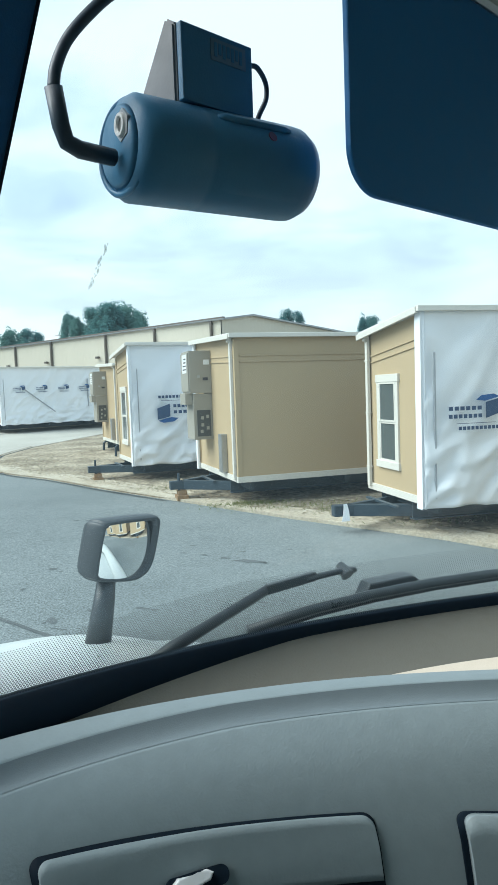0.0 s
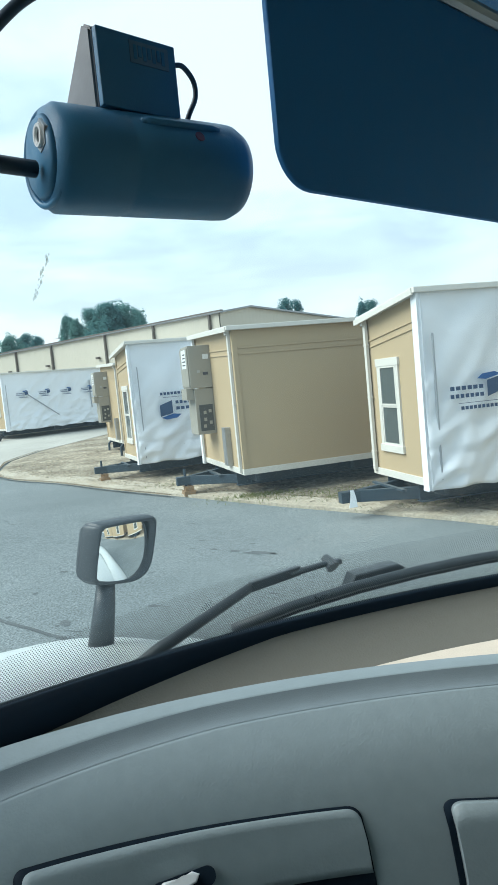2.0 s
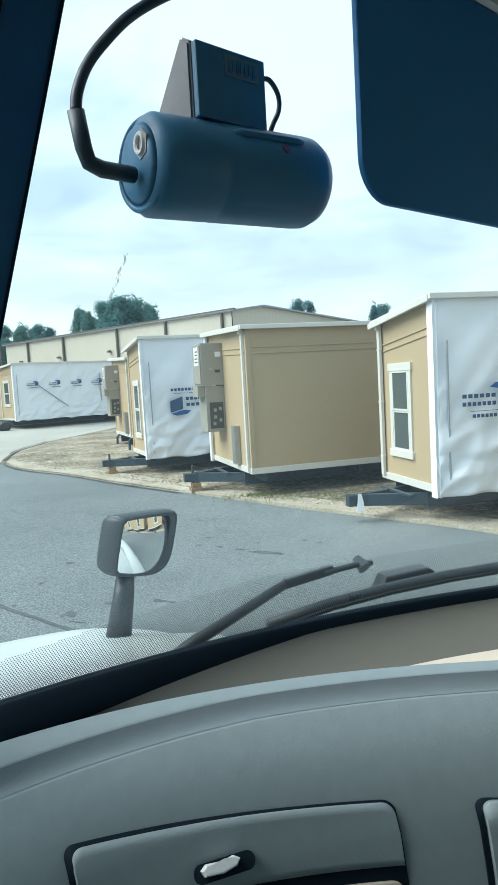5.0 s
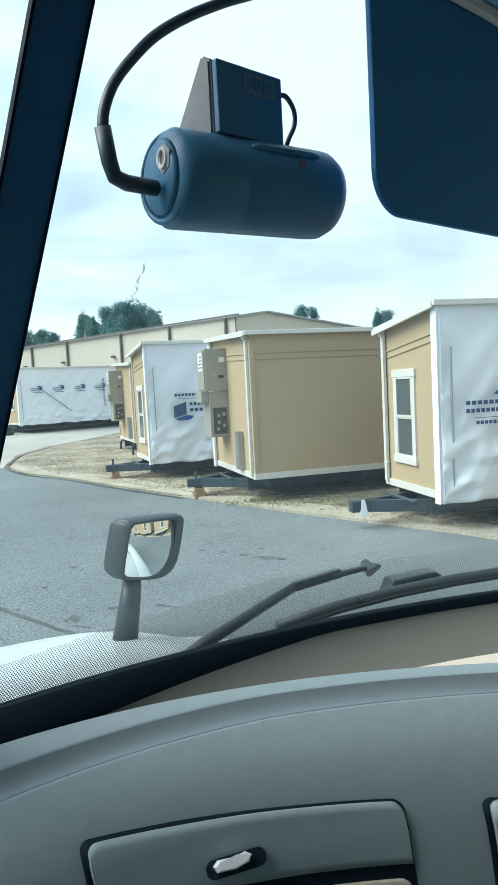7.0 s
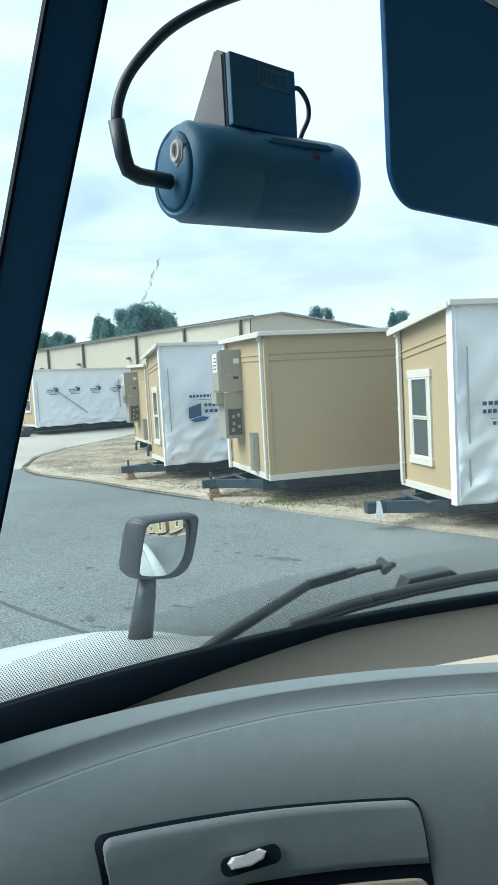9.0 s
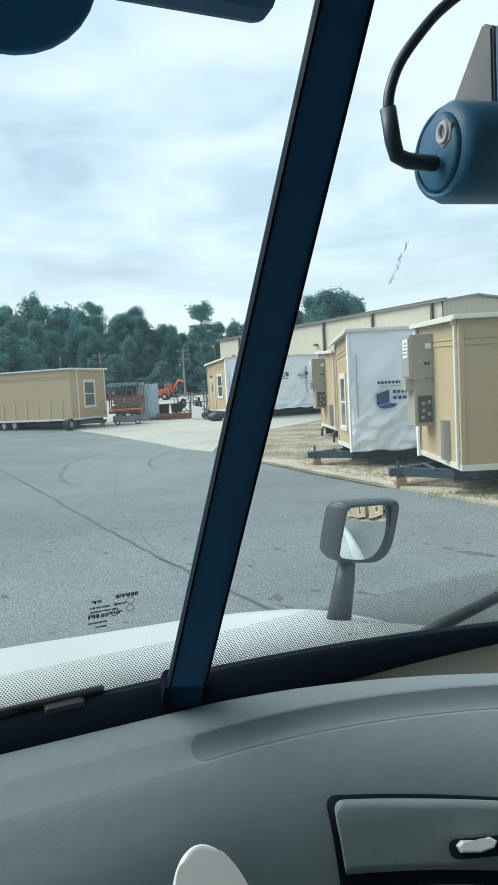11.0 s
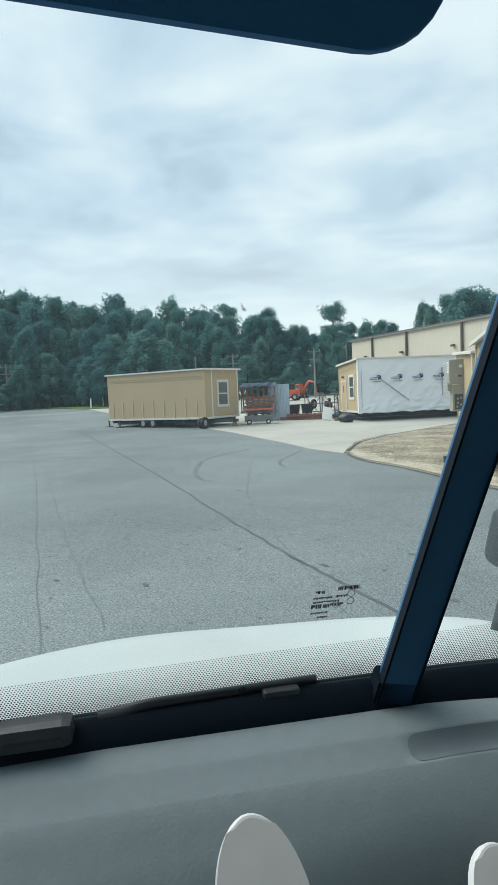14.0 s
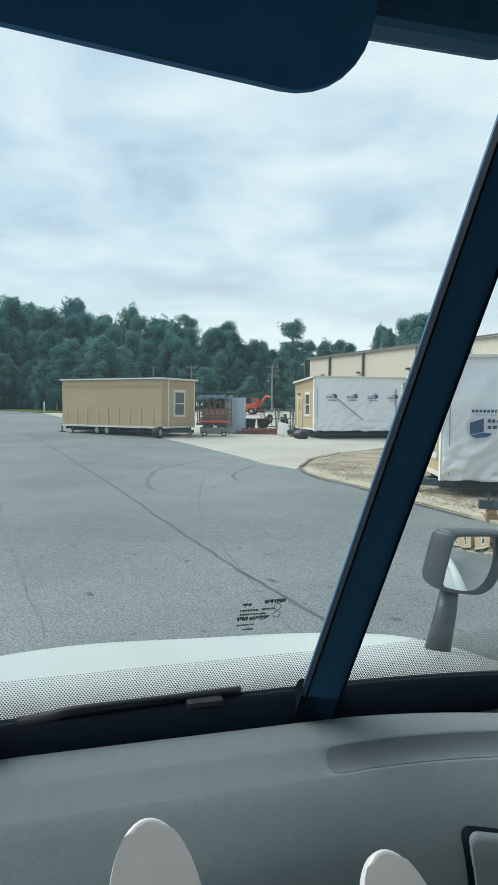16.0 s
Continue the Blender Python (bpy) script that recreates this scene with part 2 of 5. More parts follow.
# blue of distant air haze is mixed into the leaf and needle colours
LEAF = leaf_mat("hazed_forest_leaves", (0.072, 0.205, 0.222), (0.185, 0.345, 0.285))
PINE = leaf_mat("hazed_pine_needles", (0.05, 0.16, 0.175), (0.12, 0.27, 0.24))
GRASS = leaf_mat("roadside_grass", (0.10, 0.13, 0.04), (0.24, 0.25, 0.10))
STRAW = mat("dry_straw", (0.33, 0.28, 0.20), 0.9, 0, 0.3, 1.5, 9.0, 0.2)
DASH = mat("grey_dash_plastic", (0.206, 0.257, 0.270), 0.62, 0, 0.07, 3.0, 60.0, 0.075, 260.0, spec=0.35)
# darker dash grey, for the painted shade in the hollow and the cab floor
DASHDK = mat("dash_shade_and_floor", (0.142, 0.178, 0.192), 0.6, 0, 0.06, 3.0, 60.0, 0.1, 650.0, spec=0.3)
TAN = mat("tan_cab_trim", (0.112, 0.110, 0.090), 0.7, 0, 0.06, 3.0, 60.0, 0.15, 300.0)
BEIGE = mat("beige_cab_lining", (0.55, 0.49, 0.40), 0.8, 0, 0.06, 3.0, 60.0, 0.15, 300.0)
# also the black for shade put into dash gaps and on the post flank
GASKET = mat("black_gasket_and_shade", (0.005, 0.012, 0.020), 0.8, 0, 0.15, 5.0, 60.0, 0.1, spec=0.12)
POST = mat("dark_navy_trim", (0.024, 0.112, 0.225), 0.6, 0, 0.1, 3.0, 60.0, 0.05, 700.0, spec=0.3)
VISOR = mat("navy_visor_vinyl", (0.030, 0.168, 0.38), 0.7, 0, 0.06, 3.0, 60.0, 0.06, 700.0, spec=0.3)
CAMBODY = mat("dark_blue_grey_plastic", (0.048, 0.18, 0.31), 0.42, 0, 0.06, 6.0, 80.0, 0.05, 600.0)
CAMGREY = mat("grey_bracket_plastic", (0.16, 0.17, 0.18), 0.5, 0, 0.05, 6.0, 80.0, 0.05)
CAMLABEL = mat("worn_grey_sticker", (0.12, 0.20, 0.26), 0.5, 0, 0.1, 30.0, 200.0, 0.0)
CABLE = mat("black_cable_jacket", (0.025, 0.05, 0.075), 0.5, 0, 0.05, 6.0, 80.0, 0.05)
HOODWHITE = mat("white_truck_paint", (0.52, 0.55, 0.54), 0.38, 0, 0.02, 0.8, 2.0, 0.0, coat=0.2)
WIPER = mat("black_wiper_plastic", (0.035, 0.042, 0.048), 0.45, 0, 0.15, 6.0, 80.0, 0.1)
LEVER = mat("pale_grey_plastic", (0.56, 0.59, 0.59), 0.4, 0, 0.03, 6.0, 60.0, 0.05)
FRIT = mat("black_glass_print", (0.03, 0.035, 0.038), 0.35, 0, 0.1)
REDLED = mat("dark_red_lens", (0.16, 0.045, 0.06), 0.35)
GLASS = glass_mat("windshield_glass", (0.87, 0.975, 0.965), 0.02, 0.0, 0.022)
MIRROR = bpy.data.materials.new("mirror_silver")
MIRROR.use_nodes = True
_mb = MIRROR.node_tree.nodes["Principled BSDF"]
_mb.inputs["Base Color"].default_value, _mb.inputs["Metallic"].default_value, _mb.inputs["Roughness"].default_value = (0.86, 0.88, 0.88, 1), 1.0, 0.03


# ---------------------------------------------------------------- mesh helpers
def link_mesh(name, bm, material, smooth=False):
    me = bpy.data.meshes.new(name)
    bmesh.ops.recalc_face_normals(bm, faces=bm.faces)
    bm.to_mesh(me)
    bm.free()
    if smooth:
        for p in me.polygons:
            p.use_smooth = True
    if material:
        me.materials.append(material)
    return new(name, me)


def part(name, bm, material, parent, label="", smooth=False):
    ob = link_mesh(name, bm, material, smooth)
    ob.parent = parent
    return tagged(ob, label) if label else ob


def thing(name, m, label, category, group="", kind=""):
    ob = new(name)
    ob.empty_display_size = 0.2
    ob.matrix_world = m
    return tagged(ob, label, category, group, kind)


def box(lo, hi, bevel=0.0, m=None, bm=None):
    """A box between two corners, with rounded edges when bevel is given; more boxes may join one mesh."""
    bm = bm or bmesh.new()
    vs = bmesh.ops.create_cube(bm, size=1.0)["verts"]
    lo, hi = Vector(lo), Vector(hi)
    for v in vs:
        v.co = Vector([(a + b) / 2 + c * (b - a) for a, b, c in zip(lo, hi, v.co)])
    if bevel:
        es = list({e for v in vs for e in v.link_edges})
        made = bmesh.ops.bevel(bm, geom=es, offset=bevel, segments=2, affect="EDGES", profile=0.6)
        vs = [v for v in made["verts"]] + [v for v in vs if v.is_valid]
    if m is not None:
        bmesh.ops.transform(bm, matrix=m, verts=list({v for v in vs if v.is_valid}))
    return bm


def tube(points, radius, sides=8, bm=None, cap=True):
    """A round bar along points; radius may be one number or one for each point."""
    bm = bm or bmesh.new()
    pts = [Vector(p) for p in points]
    rad = radius if isinstance(radius, (list, tuple)) else [radius] * len(pts)
    rings, ref = [], None
    for i, p in enumerate(pts):
        d = (pts[min(i + 1, len(pts) - 1)] - pts[max(i - 1, 0)]).normalized()
        if ref is None:
            ref = d.orthogonal().normalized()
        ref = (ref - d * ref.dot(d)).normalized()
        side = d.cross(ref)
        rings.append([bm.verts.new(p + (ref * math.cos(a) + side * math.sin(a)) * rad[i]) for a in [2 * math.pi * k / sides for k in range(sides)]])
    for a, b in zip(rings, rings[1:]):
        for k in range(sides):
            bm.faces.new((a[k], a[(k + 1) % sides], b[(k + 1) % sides], b[k]))
    if cap:
        bm.faces.new(rings[0][::-1])
        bm.faces.new(rings[-1])
    return bm


def eased(points, n=5):
    """A smooth run of points through the given ones."""
    ps = [Vector(p) for p in points]
    ps = [2 * ps[0] - ps[1]] + ps + [2 * ps[-1] - ps[-2]]
    out = []
    for k in range(1, len(ps) - 2):
        a, b, c, d = ps[k - 1:k + 3]
        for q in range(n):
            t = q / n
            out.append(0.5 * (2 * b + (c - a) * t + (2 * a - 5 * b + 4 * c - d) * t * t + (3 * b - a - 3 * c + d) * t ** 3))
    return out + [ps[-2]]


def prism(outline, depth, m=None, bm=None, bevel=0.0):
    """An outline in the xy plane raised by depth along z."""
    bm = bm or bmesh.new()
    a = [bm.verts.new((x, y, 0)) for x, y in outline]
    b = [bm.verts.new((x, y, depth)) for x, y in outline]
    bm.faces.new(a[::-1]); top = bm.faces.new(b)
    for k in range(len(a)):
        bm.faces.new((a[k], a[(k + 1) % len(a)], b[(k + 1) % len(a)], b[k]))
    vs = a + b
    if bevel:
        made = bmesh.ops.bevel(bm, geom=list(top.edges), offset=bevel, segments=3, affect="EDGES", profile=0.5)
        vs = list({v for v in vs + made["verts"] if v.is_valid})
    if m is not None:
        bmesh.ops.transform(bm, matrix=m, verts=vs)
    return bm


def sheet(grid, thick=0.0, bm=None):
    """A skin over rows of points, optionally thickened along its normals."""
    bm = bm or bmesh.new()
    rows = [[bm.verts.new(p) for p in row] for row in grid]
    for a, b in zip(rows, rows[1:]):
        for k in range(len(a) - 1):
            bm.faces.new((a[k], a[k + 1], b[k + 1], b[k]))
    if thick:
        bmesh.ops.recalc_face_normals(bm, faces=bm.faces)
        bmesh.ops.solidify(bm, geom=list(bm.faces), thickness=thick)
    return bm


def rounded(w, h, r, seg=6):
    out = []
    for cx, cy, a0 in ((w / 2 - r, h / 2 - r, 0), (-w / 2 + r, h / 2 - r, 90), (-w / 2 + r, -h / 2 + r, 180), (w / 2 - r, -h / 2 + r, 270)):
        out += [(cx + r * math.cos(radians(a0 + 90 * k / seg)), cy + r * math.sin(radians(a0 + 90 * k / seg))) for k in range(seg + 1)]
    return out


def heading(az, d):
    """A place on the plan by bearing (degrees from +y, to the right) and distance from the cab."""
    return -0.6 + d * math.sin(radians(az)), 0.65 + d * math.cos(radians(az))


# ---------------------------------------------------------------- ground
def gz(x, y):
    """The lot is level round the cab and climbs gently towards the wood."""
    p = -0.5 * x + 0.866 * y - 25
    rise = 0.026 * (p + math.sqrt(p * p + 36)) / 2 - 0.026 * 0.35
    return min(max(rise, 0.0), 2.6)


def patch(name, outline, lift, material, label, cell=3.0, skirt=0.0, rough=0.0):
    """A paved or bare area that follows the ground."""
    bm = bmesh.new()
    bm.faces.new([bm.verts.new((x, y, 0)) for x, y in outline])
    for axis in (0, 1):
        lo, hi = min(p[axis] for p in outline), max(p[axis] for p in outline)
        k = math.floor(lo / cell) + 1
        while k * cell < hi:
            n = Vector((1, 0, 0)) if axis == 0 else Vector((0, 1, 0))
            bmesh.ops.bisect_plane(bm, geom=list(bm.verts) + list(bm.edges) + list(bm.faces), plane_co=n * (k * cell), plane_no=n)
            k += 1
    edge = {v for e in bm.edges if e.is_boundary for v in e.verts}
    for v in bm.verts:
        v.co.z = gz(v.co.x, v.co.y) + lift
        if rough and v not in edge:
            v.co.z += rough * (0.5 + 0.5 * noise.noise((v.co.x * 0.7, v.co.y * 0.7, 3.0)))
    if skirt:
        made = bmesh.ops.extrude_edge_only(bm, edges=[e for e in bm.edges if e.is_boundary])
        for v in [g for g in made["geom"] if isinstance(g, bmesh.types.BMVert)]:
            v.co.z -= skirt
    return tagged(link_mesh(name, bm, material), label, "ground", kind="structure")


def spaced(lo, hi, near_lo, near_hi, fine):
    vals = list(np.arange(near_lo, near_hi + 0.01, fine))
    s, v = fine, near_lo
    while v > lo:
        s *= 1.5; v -= s; vals.insert(0, v)
    s, v = fine, near_hi
    while v < hi:
        s *= 1.5; v += s; vals.append(v)
    return [float(a) for a in vals]


xs, ys = spaced(-1800, 1800, -75, 45, 3.0), spaced(-1800, 1800, -30, 120, 3.0)
ground = link_mesh("ground", sheet([[(x, y, gz(x, y)) for x in xs] for y in ys]), ASPHALT, True)
tagged(ground, "worn grey asphalt yard with patches and fine cracks", "asphalt", kind="structure")

patch("concrete_apron", [(-9.5, 25.3), (-11.4, 26.6), (-13.2, 28.5), (-19.3, 34.2), (-23, 37.2), (-36, 47), (-58, 66), (-70, 88), (-30, 92), (-2, 60), (-7.5, 41.5), (-10.0, 33.0), (-10.25, 29.5), (-9.9, 27.4)],
      0.02, CONCRETE, "pale concrete apron with faint tyre tracks", 3.0, 0.05)
dirt_edge = [(-9.75, 27.4), (-9.3, 25.5), (-8.0, 23.3), (-6.0, 21.4), (-4.0, 19.0), (-2.0, 16.75), (0.5, 13.95), (3.0, 11.4), (6.0, 7.6), (9.0, 3.6), (12.0, -0.5), (18.0, -8.5)]
patch("bare_dirt", dirt_edge + [(45, -10), (45, 50), (12, 58), (-2.2, 57.5), (-7.4, 41.3), (-9.8, 33.0), (-10.1, 29.5)],
      0.035, DIRT, "bare sandy dirt strip with dry straw and tracks", 1.5, 0.06, 0.05)
patch("sand_verge", [(x - 0.02, y - 0.02) for x, y in dirt_edge[1:]] + [(x + 0.5 + 0.25 * math.sin(3 * x), y + 0.5 + 0.2 * math.cos(2 * y)) for x, y in dirt_edge[:0:-1]],
      0.062, SAND, "light loose sand along the asphalt edge", 1.0, 0.06)
ribbon_edge = [(-9.95, 33.0), (-10.22, 29.5), (-9.86, 27.4), (-9.4, 25.45), (-8.1, 23.2), (-6.1, 21.25), (-4.1, 18.85), (-2.1, 16.6)]
patch("lawn", [heading(-41.5, 86), heading(-36, 84), heading(-36, 99), heading(-47, 104), heading(-44.0, 95)], 0.10, LAWN, "narrow strip of mown green lawn", 6.0, 0.15)


def ribbon(name, pts, width, material, label, lift=0.006):
    grid = [[], []]
    ps = [Vector((x, y, 0)) for x, y in pts]
    fine = []
    for a, b in zip(ps, ps[1:]):
        k = max(2, int((b - a).length / 0.5))
        fine += [a.lerp(b, i / k) for i in range(k)]
    fine.append(ps[-1])
    for i, p in enumerate(fine):
        d = (fine[min(i + 1, len(fine) - 1)] - fine[max(i - 1, 0)]).normalized()
        s = Vector((-d.y, d.x, 0))
        w = width * (0.6 + 0.6 * abs(noise.noise((p.x * 1.3, p.y * 1.3, 1))))
        j = s * 0.015 * noise.noise((p.x * 0.8, p.y * 0.8, 9))
        for row, k in zip(grid, (-0.5, 0.5)):
            q = p + s * w * k + j
            row.append((q.x, q.y, gz(q.x, q.y) + lift))
    return tagged(link_mesh(name, sheet(grid), material), label, "road mark", kind="structure")

ribbon("dirt_rim", [(p.x, p.y) for p in eased([(x, y, 0) for x, y in ribbon_edge], 6)], 0.14, RIM_BROWN, "dark brown band along the edge of the dirt", 0.070)


def wobbly(pts):
    """A crack's line: a smooth run with small uneven bends."""
    out = []
    for k, p in enumerate(eased([(x, y, 0) for x, y in pts], 12)):
        q = 0.03 * noise.noise((k * 0.37, pts[0][0], 1.0)) + 0.015 * noise.noise((k * 1.3, pts[0][1], 4.0))
        out.append((p.x + q, p.y + q))
    return out


for pts, w in (([(-33.1, 36.4), (-21.4, 25.8), (-13.8, 18.75), (-8.1, 13.1), (-5.26, 10.3), (-2.95, 8.2), (0.5, 5.2)], 0.09),
               ([(-11.8, 21.9), (-8.6, 15.5), (-6.23, 11.86), (-4.5, 9.47), (-3.6, 8.25), (-2.0, 6.0)], 0.02),
               ([(-30.0, 29.0), (-16.8, 16.36), (-9.7, 9.37), (-4.0, 3.8)], 0.02),
               ([(-20.0, 20.0), (-14.35, 14.56), (-8.82, 9.28), (-5.59, 6.34)], 0.02)):
    ribbon("crack_seam", wobbly(pts), w, SEAM if w > 0.05 else TYREMARK, "dark tar-filled crack across the asphalt")
for pts, w in (([(-14.2, 26.4), (-14.3, 23.1), (-12.9, 19.9), (-11.6, 18.0), (-10.8, 17.4)], 0.22),
               ([(-11.6, 26.0), (-11.0, 22.7), (-9.9, 20.7)], 0.18)):
    ribbon("tyre_track", [(p.x, p.y) for p in eased([(x, y, 0) for x, y in pts], 8)], w, TYREMARK, "faint curved tyre mark on the asphalt", 0.005)


def blot(cx, cy, rx, ry, seed, material):
    """An irregular damp patch lying flat on the asphalt."""
    rnd_ = random.Random(seed)
    bm = bmesh.new()
    pts = []
    for k in range(18):
        a = 2 * math.pi * k / 18
        q = 0.55 + 0.6 * rnd_.random()
        x, y = cx + rx * q * math.cos(a) * 0.8 + ry * q * math.sin(a) * 0.3, cy - rx * q * math.cos(a) * 0.35 + ry * q * math.sin(a)
        pts.append(bm.verts.new((x, y, gz(x, y) + 0.0045)))
    bm.faces.new(pts)
    return tagged(link_mesh("damp_stain", bm, material), "small dark damp stain on the asphalt", "stain", kind="structure")


rnd = random.Random(17)
for k, (cx, cy, rx, ry) in enumerate(((-0.25, 10.6, 0.30, 0.09), (-0.62, 10.85, 0.12, 0.05), (-0.95, 11.1, 0.08, 0.04), (-1.3, 11.3, 0.07, 0.03), (-2.6, 8.3, 0.12, 0.10), (-2.2, 8.6, 0.10, 0.06), (-1.6, 8.6, 0.12, 0.05), (-9.1, 16.0, 0.18, 0.05), (-6.6, 12.6, 0.07, 0.05), (-3.0, 20.5, 0.1, 0.05))):
    blot(cx, cy, rx, ry, k, PIT)
for k in range(240):
    d_, a_ = rnd.uniform(6.5, 30), rnd.uniform(-52, 16)
    cx, cy = heading(a_, d_)
    if cy < 11 + (3.0 - cx) * 0.9:
        blot(cx, cy, rnd.uniform(0.02, 0.10) * (1 if k % 5 else 1.6), rnd.uniform(0.012, 0.045), 100 + k, PIT if k % 3 else SEAM)


# ---------------------------------------------------------------- modular building units
def window_in(parent, m, w, h, label="white-framed sash window with dark panes"):
    """A sash window: casing, two sashes with panes, and a sill; m puts its centre on the wall, local y outwards."""
    bm = bmesh.new()
    t = 0.11
    for lo, hi in (((-w / 2, -0.02, -h / 2), (-w / 2 + t, 0.035, h / 2)), ((w / 2 - t, -0.02, -h / 2), (w / 2, 0.035, h / 2)),
                   ((-w / 2 - 0.03, -0.02, h / 2 - t), (w / 2 + 0.03, 0.045, h / 2 + 0.03)), ((-w / 2 - 0.03, -0.02, -h / 2 - 0.02), (w / 2 + 0.03, 0.05, -h / 2 + t))):
        box(lo, hi, 0.006, m, bm)
    win = part("window", bm, TRIM, parent, label)
    for k, (z0, z1) in enumerate(((0.0, h / 2 - t), (-h / 2 + t, 0.0))):
        bm = bmesh.new()
        s, y0 = 0.035, (0.016 if k == 0 else 0.006)
        a, b = -w / 2 + t, w / 2 - t
        for lo, hi in (((a, y0, z0), (a + s, y0 + 0.02, z1)), ((b - s, y0, z0), (b, y0 + 0.02, z1)), ((a, y0, z0), (b, y0 + 0.022, z0 + s)), ((a, y0, z1 - s), (b, y0 + 0.022, z1))):
            box(lo, hi, 0, m, bm)
        part("sash", bm, TRIM, win)
        part("pane", box((a + s, y0 - 0.004, z0 + s), (b - s, y0 + 0.006, z1 - s), 0, m), SCREEN, win)
    return win


def wrap_side(parent, L, W, z0, z1, y, out):
    """Plastic sheeting over the open side, with folds and a ragged hem."""
    grid = []
    nx, nz = 130, 56
    for j in range(nz + 1):
        row = []
        for i in range(nx + 1):
            x, z = -0.06 + (L + 0.1) * i / nx, z0 + (z1 - z0) * j / nz
            fold = 0.03 * noise.noise((x * 1.1, z * 0.9, 2.0 + W)) + (0.05 + 0.10 * (1 - j / nz) ** 2) * (1 - abs(noise.noise((x * 1.6 - z * 1.3, z * 0.5 + x * 0.3, 7.0 + W)))) ** 3 + 0.12 * (1 - j / nz) ** 3 * noise.noise((x * 2.5 - z * 2, z * 4, 5))
            low = max(0.0, 1 - 2.2 * j / nz)
            fold += 0.05 * low * (1 - abs(noise.noise((x * 1.3 + z * 2.2, z * 5.5 - x * 1.1, 3.0 + W)))) ** 4
            fold += 0.022 * (1 - abs(noise.noise((x * 0.8 + z * 0.9, z * 0.35 - x * 0.5, 9.0 + W)))) ** 8
            hem = 0.10 * noise.noise((x * 1.7, 4.0, W)) if j == 0 else 0.0
            row.append((x, y + out * (0.05 + fold), z + hem))
        grid.append(row)
    return part("plastic_wrap", sheet(grid, 0.006), WRAP, parent, "white plastic sheeting stretched in loose folds", True)


def logo_mark(parent, x, z, s, y, out, flip=False):
    """A printed mark: a folded blue block, with plain bars in place of its lettering and of the line below."""
    k = -1 if flip else 1
    m = Matrix.Translation((x, y + out * 0.20, z)) @ Matrix.Rotation(radians(90), 4, "X") @ Matrix.Diagonal((s * k, s * k, 1, 1))
    bm = prism([(0.12, -0.13), (0.46, -0.02), (0.46, 0.28), (0.12, 0.20)], 0.004, m)
    part("printed_block", bm, LOGO_DK, parent)
    bm = prism([(-0.10, 0.25), (0.10, 0.225), (0.45, 0.305), (0.30, 0.365), (0.02, 0.34)], 0.004, m)
    part("printed_fold", bm, LOGO, parent)
    bm = bmesh.new()
    for a, b, c, d, n in ((-0.72, 0.05, 0.06, 0.13, 6), (-0.72, -0.11, 0.06, -0.03, 7), (-0.55, -0.222, 0.35, -0.212, 1), (-0.50, -0.35, 0.45, -0.28, 10)):
        for i in range(n):
            u, v = a + (c - a) * i / n, a + (c - a) * (i + (0.72 if n > 1 else 1)) / n
            prism([(u, b), (v, b), (v, d), (u, d)], 0.004, m, bm)
    part("printed_bars", bm, LOGO_DK, parent)


def panel_box(parent, y0, scale=1.0):
    """Electric service cabinet on the end wall: two stacked bodies, a dark meter door, latch and stickers."""
    cab = part("service_cabinet", box((-0.546, y0, 2.55), (0, y0 + 0.85, 3.58), 0.012), PANELGREY, parent, "tall grey electric service cabinet")
    part("lower_cabinet", box((-0.468, y0 + 0.03, 1.42), (0, y0 + 0.82, 2.54), 0.012), PANELGREY, cab)
    part("cabinet_door", box((-0.579, y0 + 0.03, 2.6), (-0.547, y0 + 0.82, 3.53), 0.006), PANELGREY, cab)
    part("meter_panel", box((-0.390, y0 + 0.012, 1.5), (-0.052, y0 + 0.028, 2.14), 0.004), PANELDK, cab, "dark meter panel with switches")
    part("gutter_box", box((-0.650, y0 + 0.1, 2.28), (-0.469, y0 + 0.7, 2.56), 0.01), PANELGREY, cab)
    for z, x in ((1.62, -0.22), (1.78, -0.2), (1.95, -0.2), (1.7, -0.1), (1.98, -0.1)):
        part("switch", box((1.3 * x - 0.035, y0 + 0.004, z - 0.04), (1.3 * x + 0.035, y0 + 0.013, z + 0.04)), PANELGREY, cab)
    part("label_sheet", box((-0.584, y0 + 0.15, 3.05), (-0.580, y0 + 0.62, 3.5)), LABEL, cab, "white printed warning sheet")
    bm = bmesh.new()
    for k in range(4):
        box((-0.588, y0 + 0.2, 3.12 + 0.085 * k), (-0.584, y0 + 0.2 + random.uniform(0.2, 0.36), 3.15 + 0.085 * k), 0, None, bm)
    part("printed_lines", bm, INK, cab)
    part("small_label", box((-0.195, y0 - 0.004, 3.24), (-0.052, y0 - 0.001, 3.36)), LABEL, cab)
    part("latch", box((-0.364, y0 - 0.02, 2.92), (-0.286, y0, 2.98), 0.005), STEEL, cab)
    part("name_plate", box((-0.221, y0 - 0.008, 2.86), (-0.091, y0 - 0.001, 2.93)), INK, cab)
    return cab


def downspout(top, y, z1, z0):
    """A folded metal downspout with an elbow at the gutter and two straps."""
    bm = box((-0.085, y - 0.05, z0), (-0.023, y + 0.05, z1), 0.008)
    box((-0.13, y - 0.048, z1 - 0.02), (-0.03, y + 0.048, z1 + 0.10), 0.01, None, bm)
    pipe = part("downspout", bm, TRIM, top, "cream folded-metal downspout")
    for z in (z0 + 0.35, (z0 + z1) / 2, z1 - 0.4):
        part("strap", box((-0.088, y - 0.075, z), (-0.022, y + 0.075, z + 0.025), 0.003), TRIM, pipe)


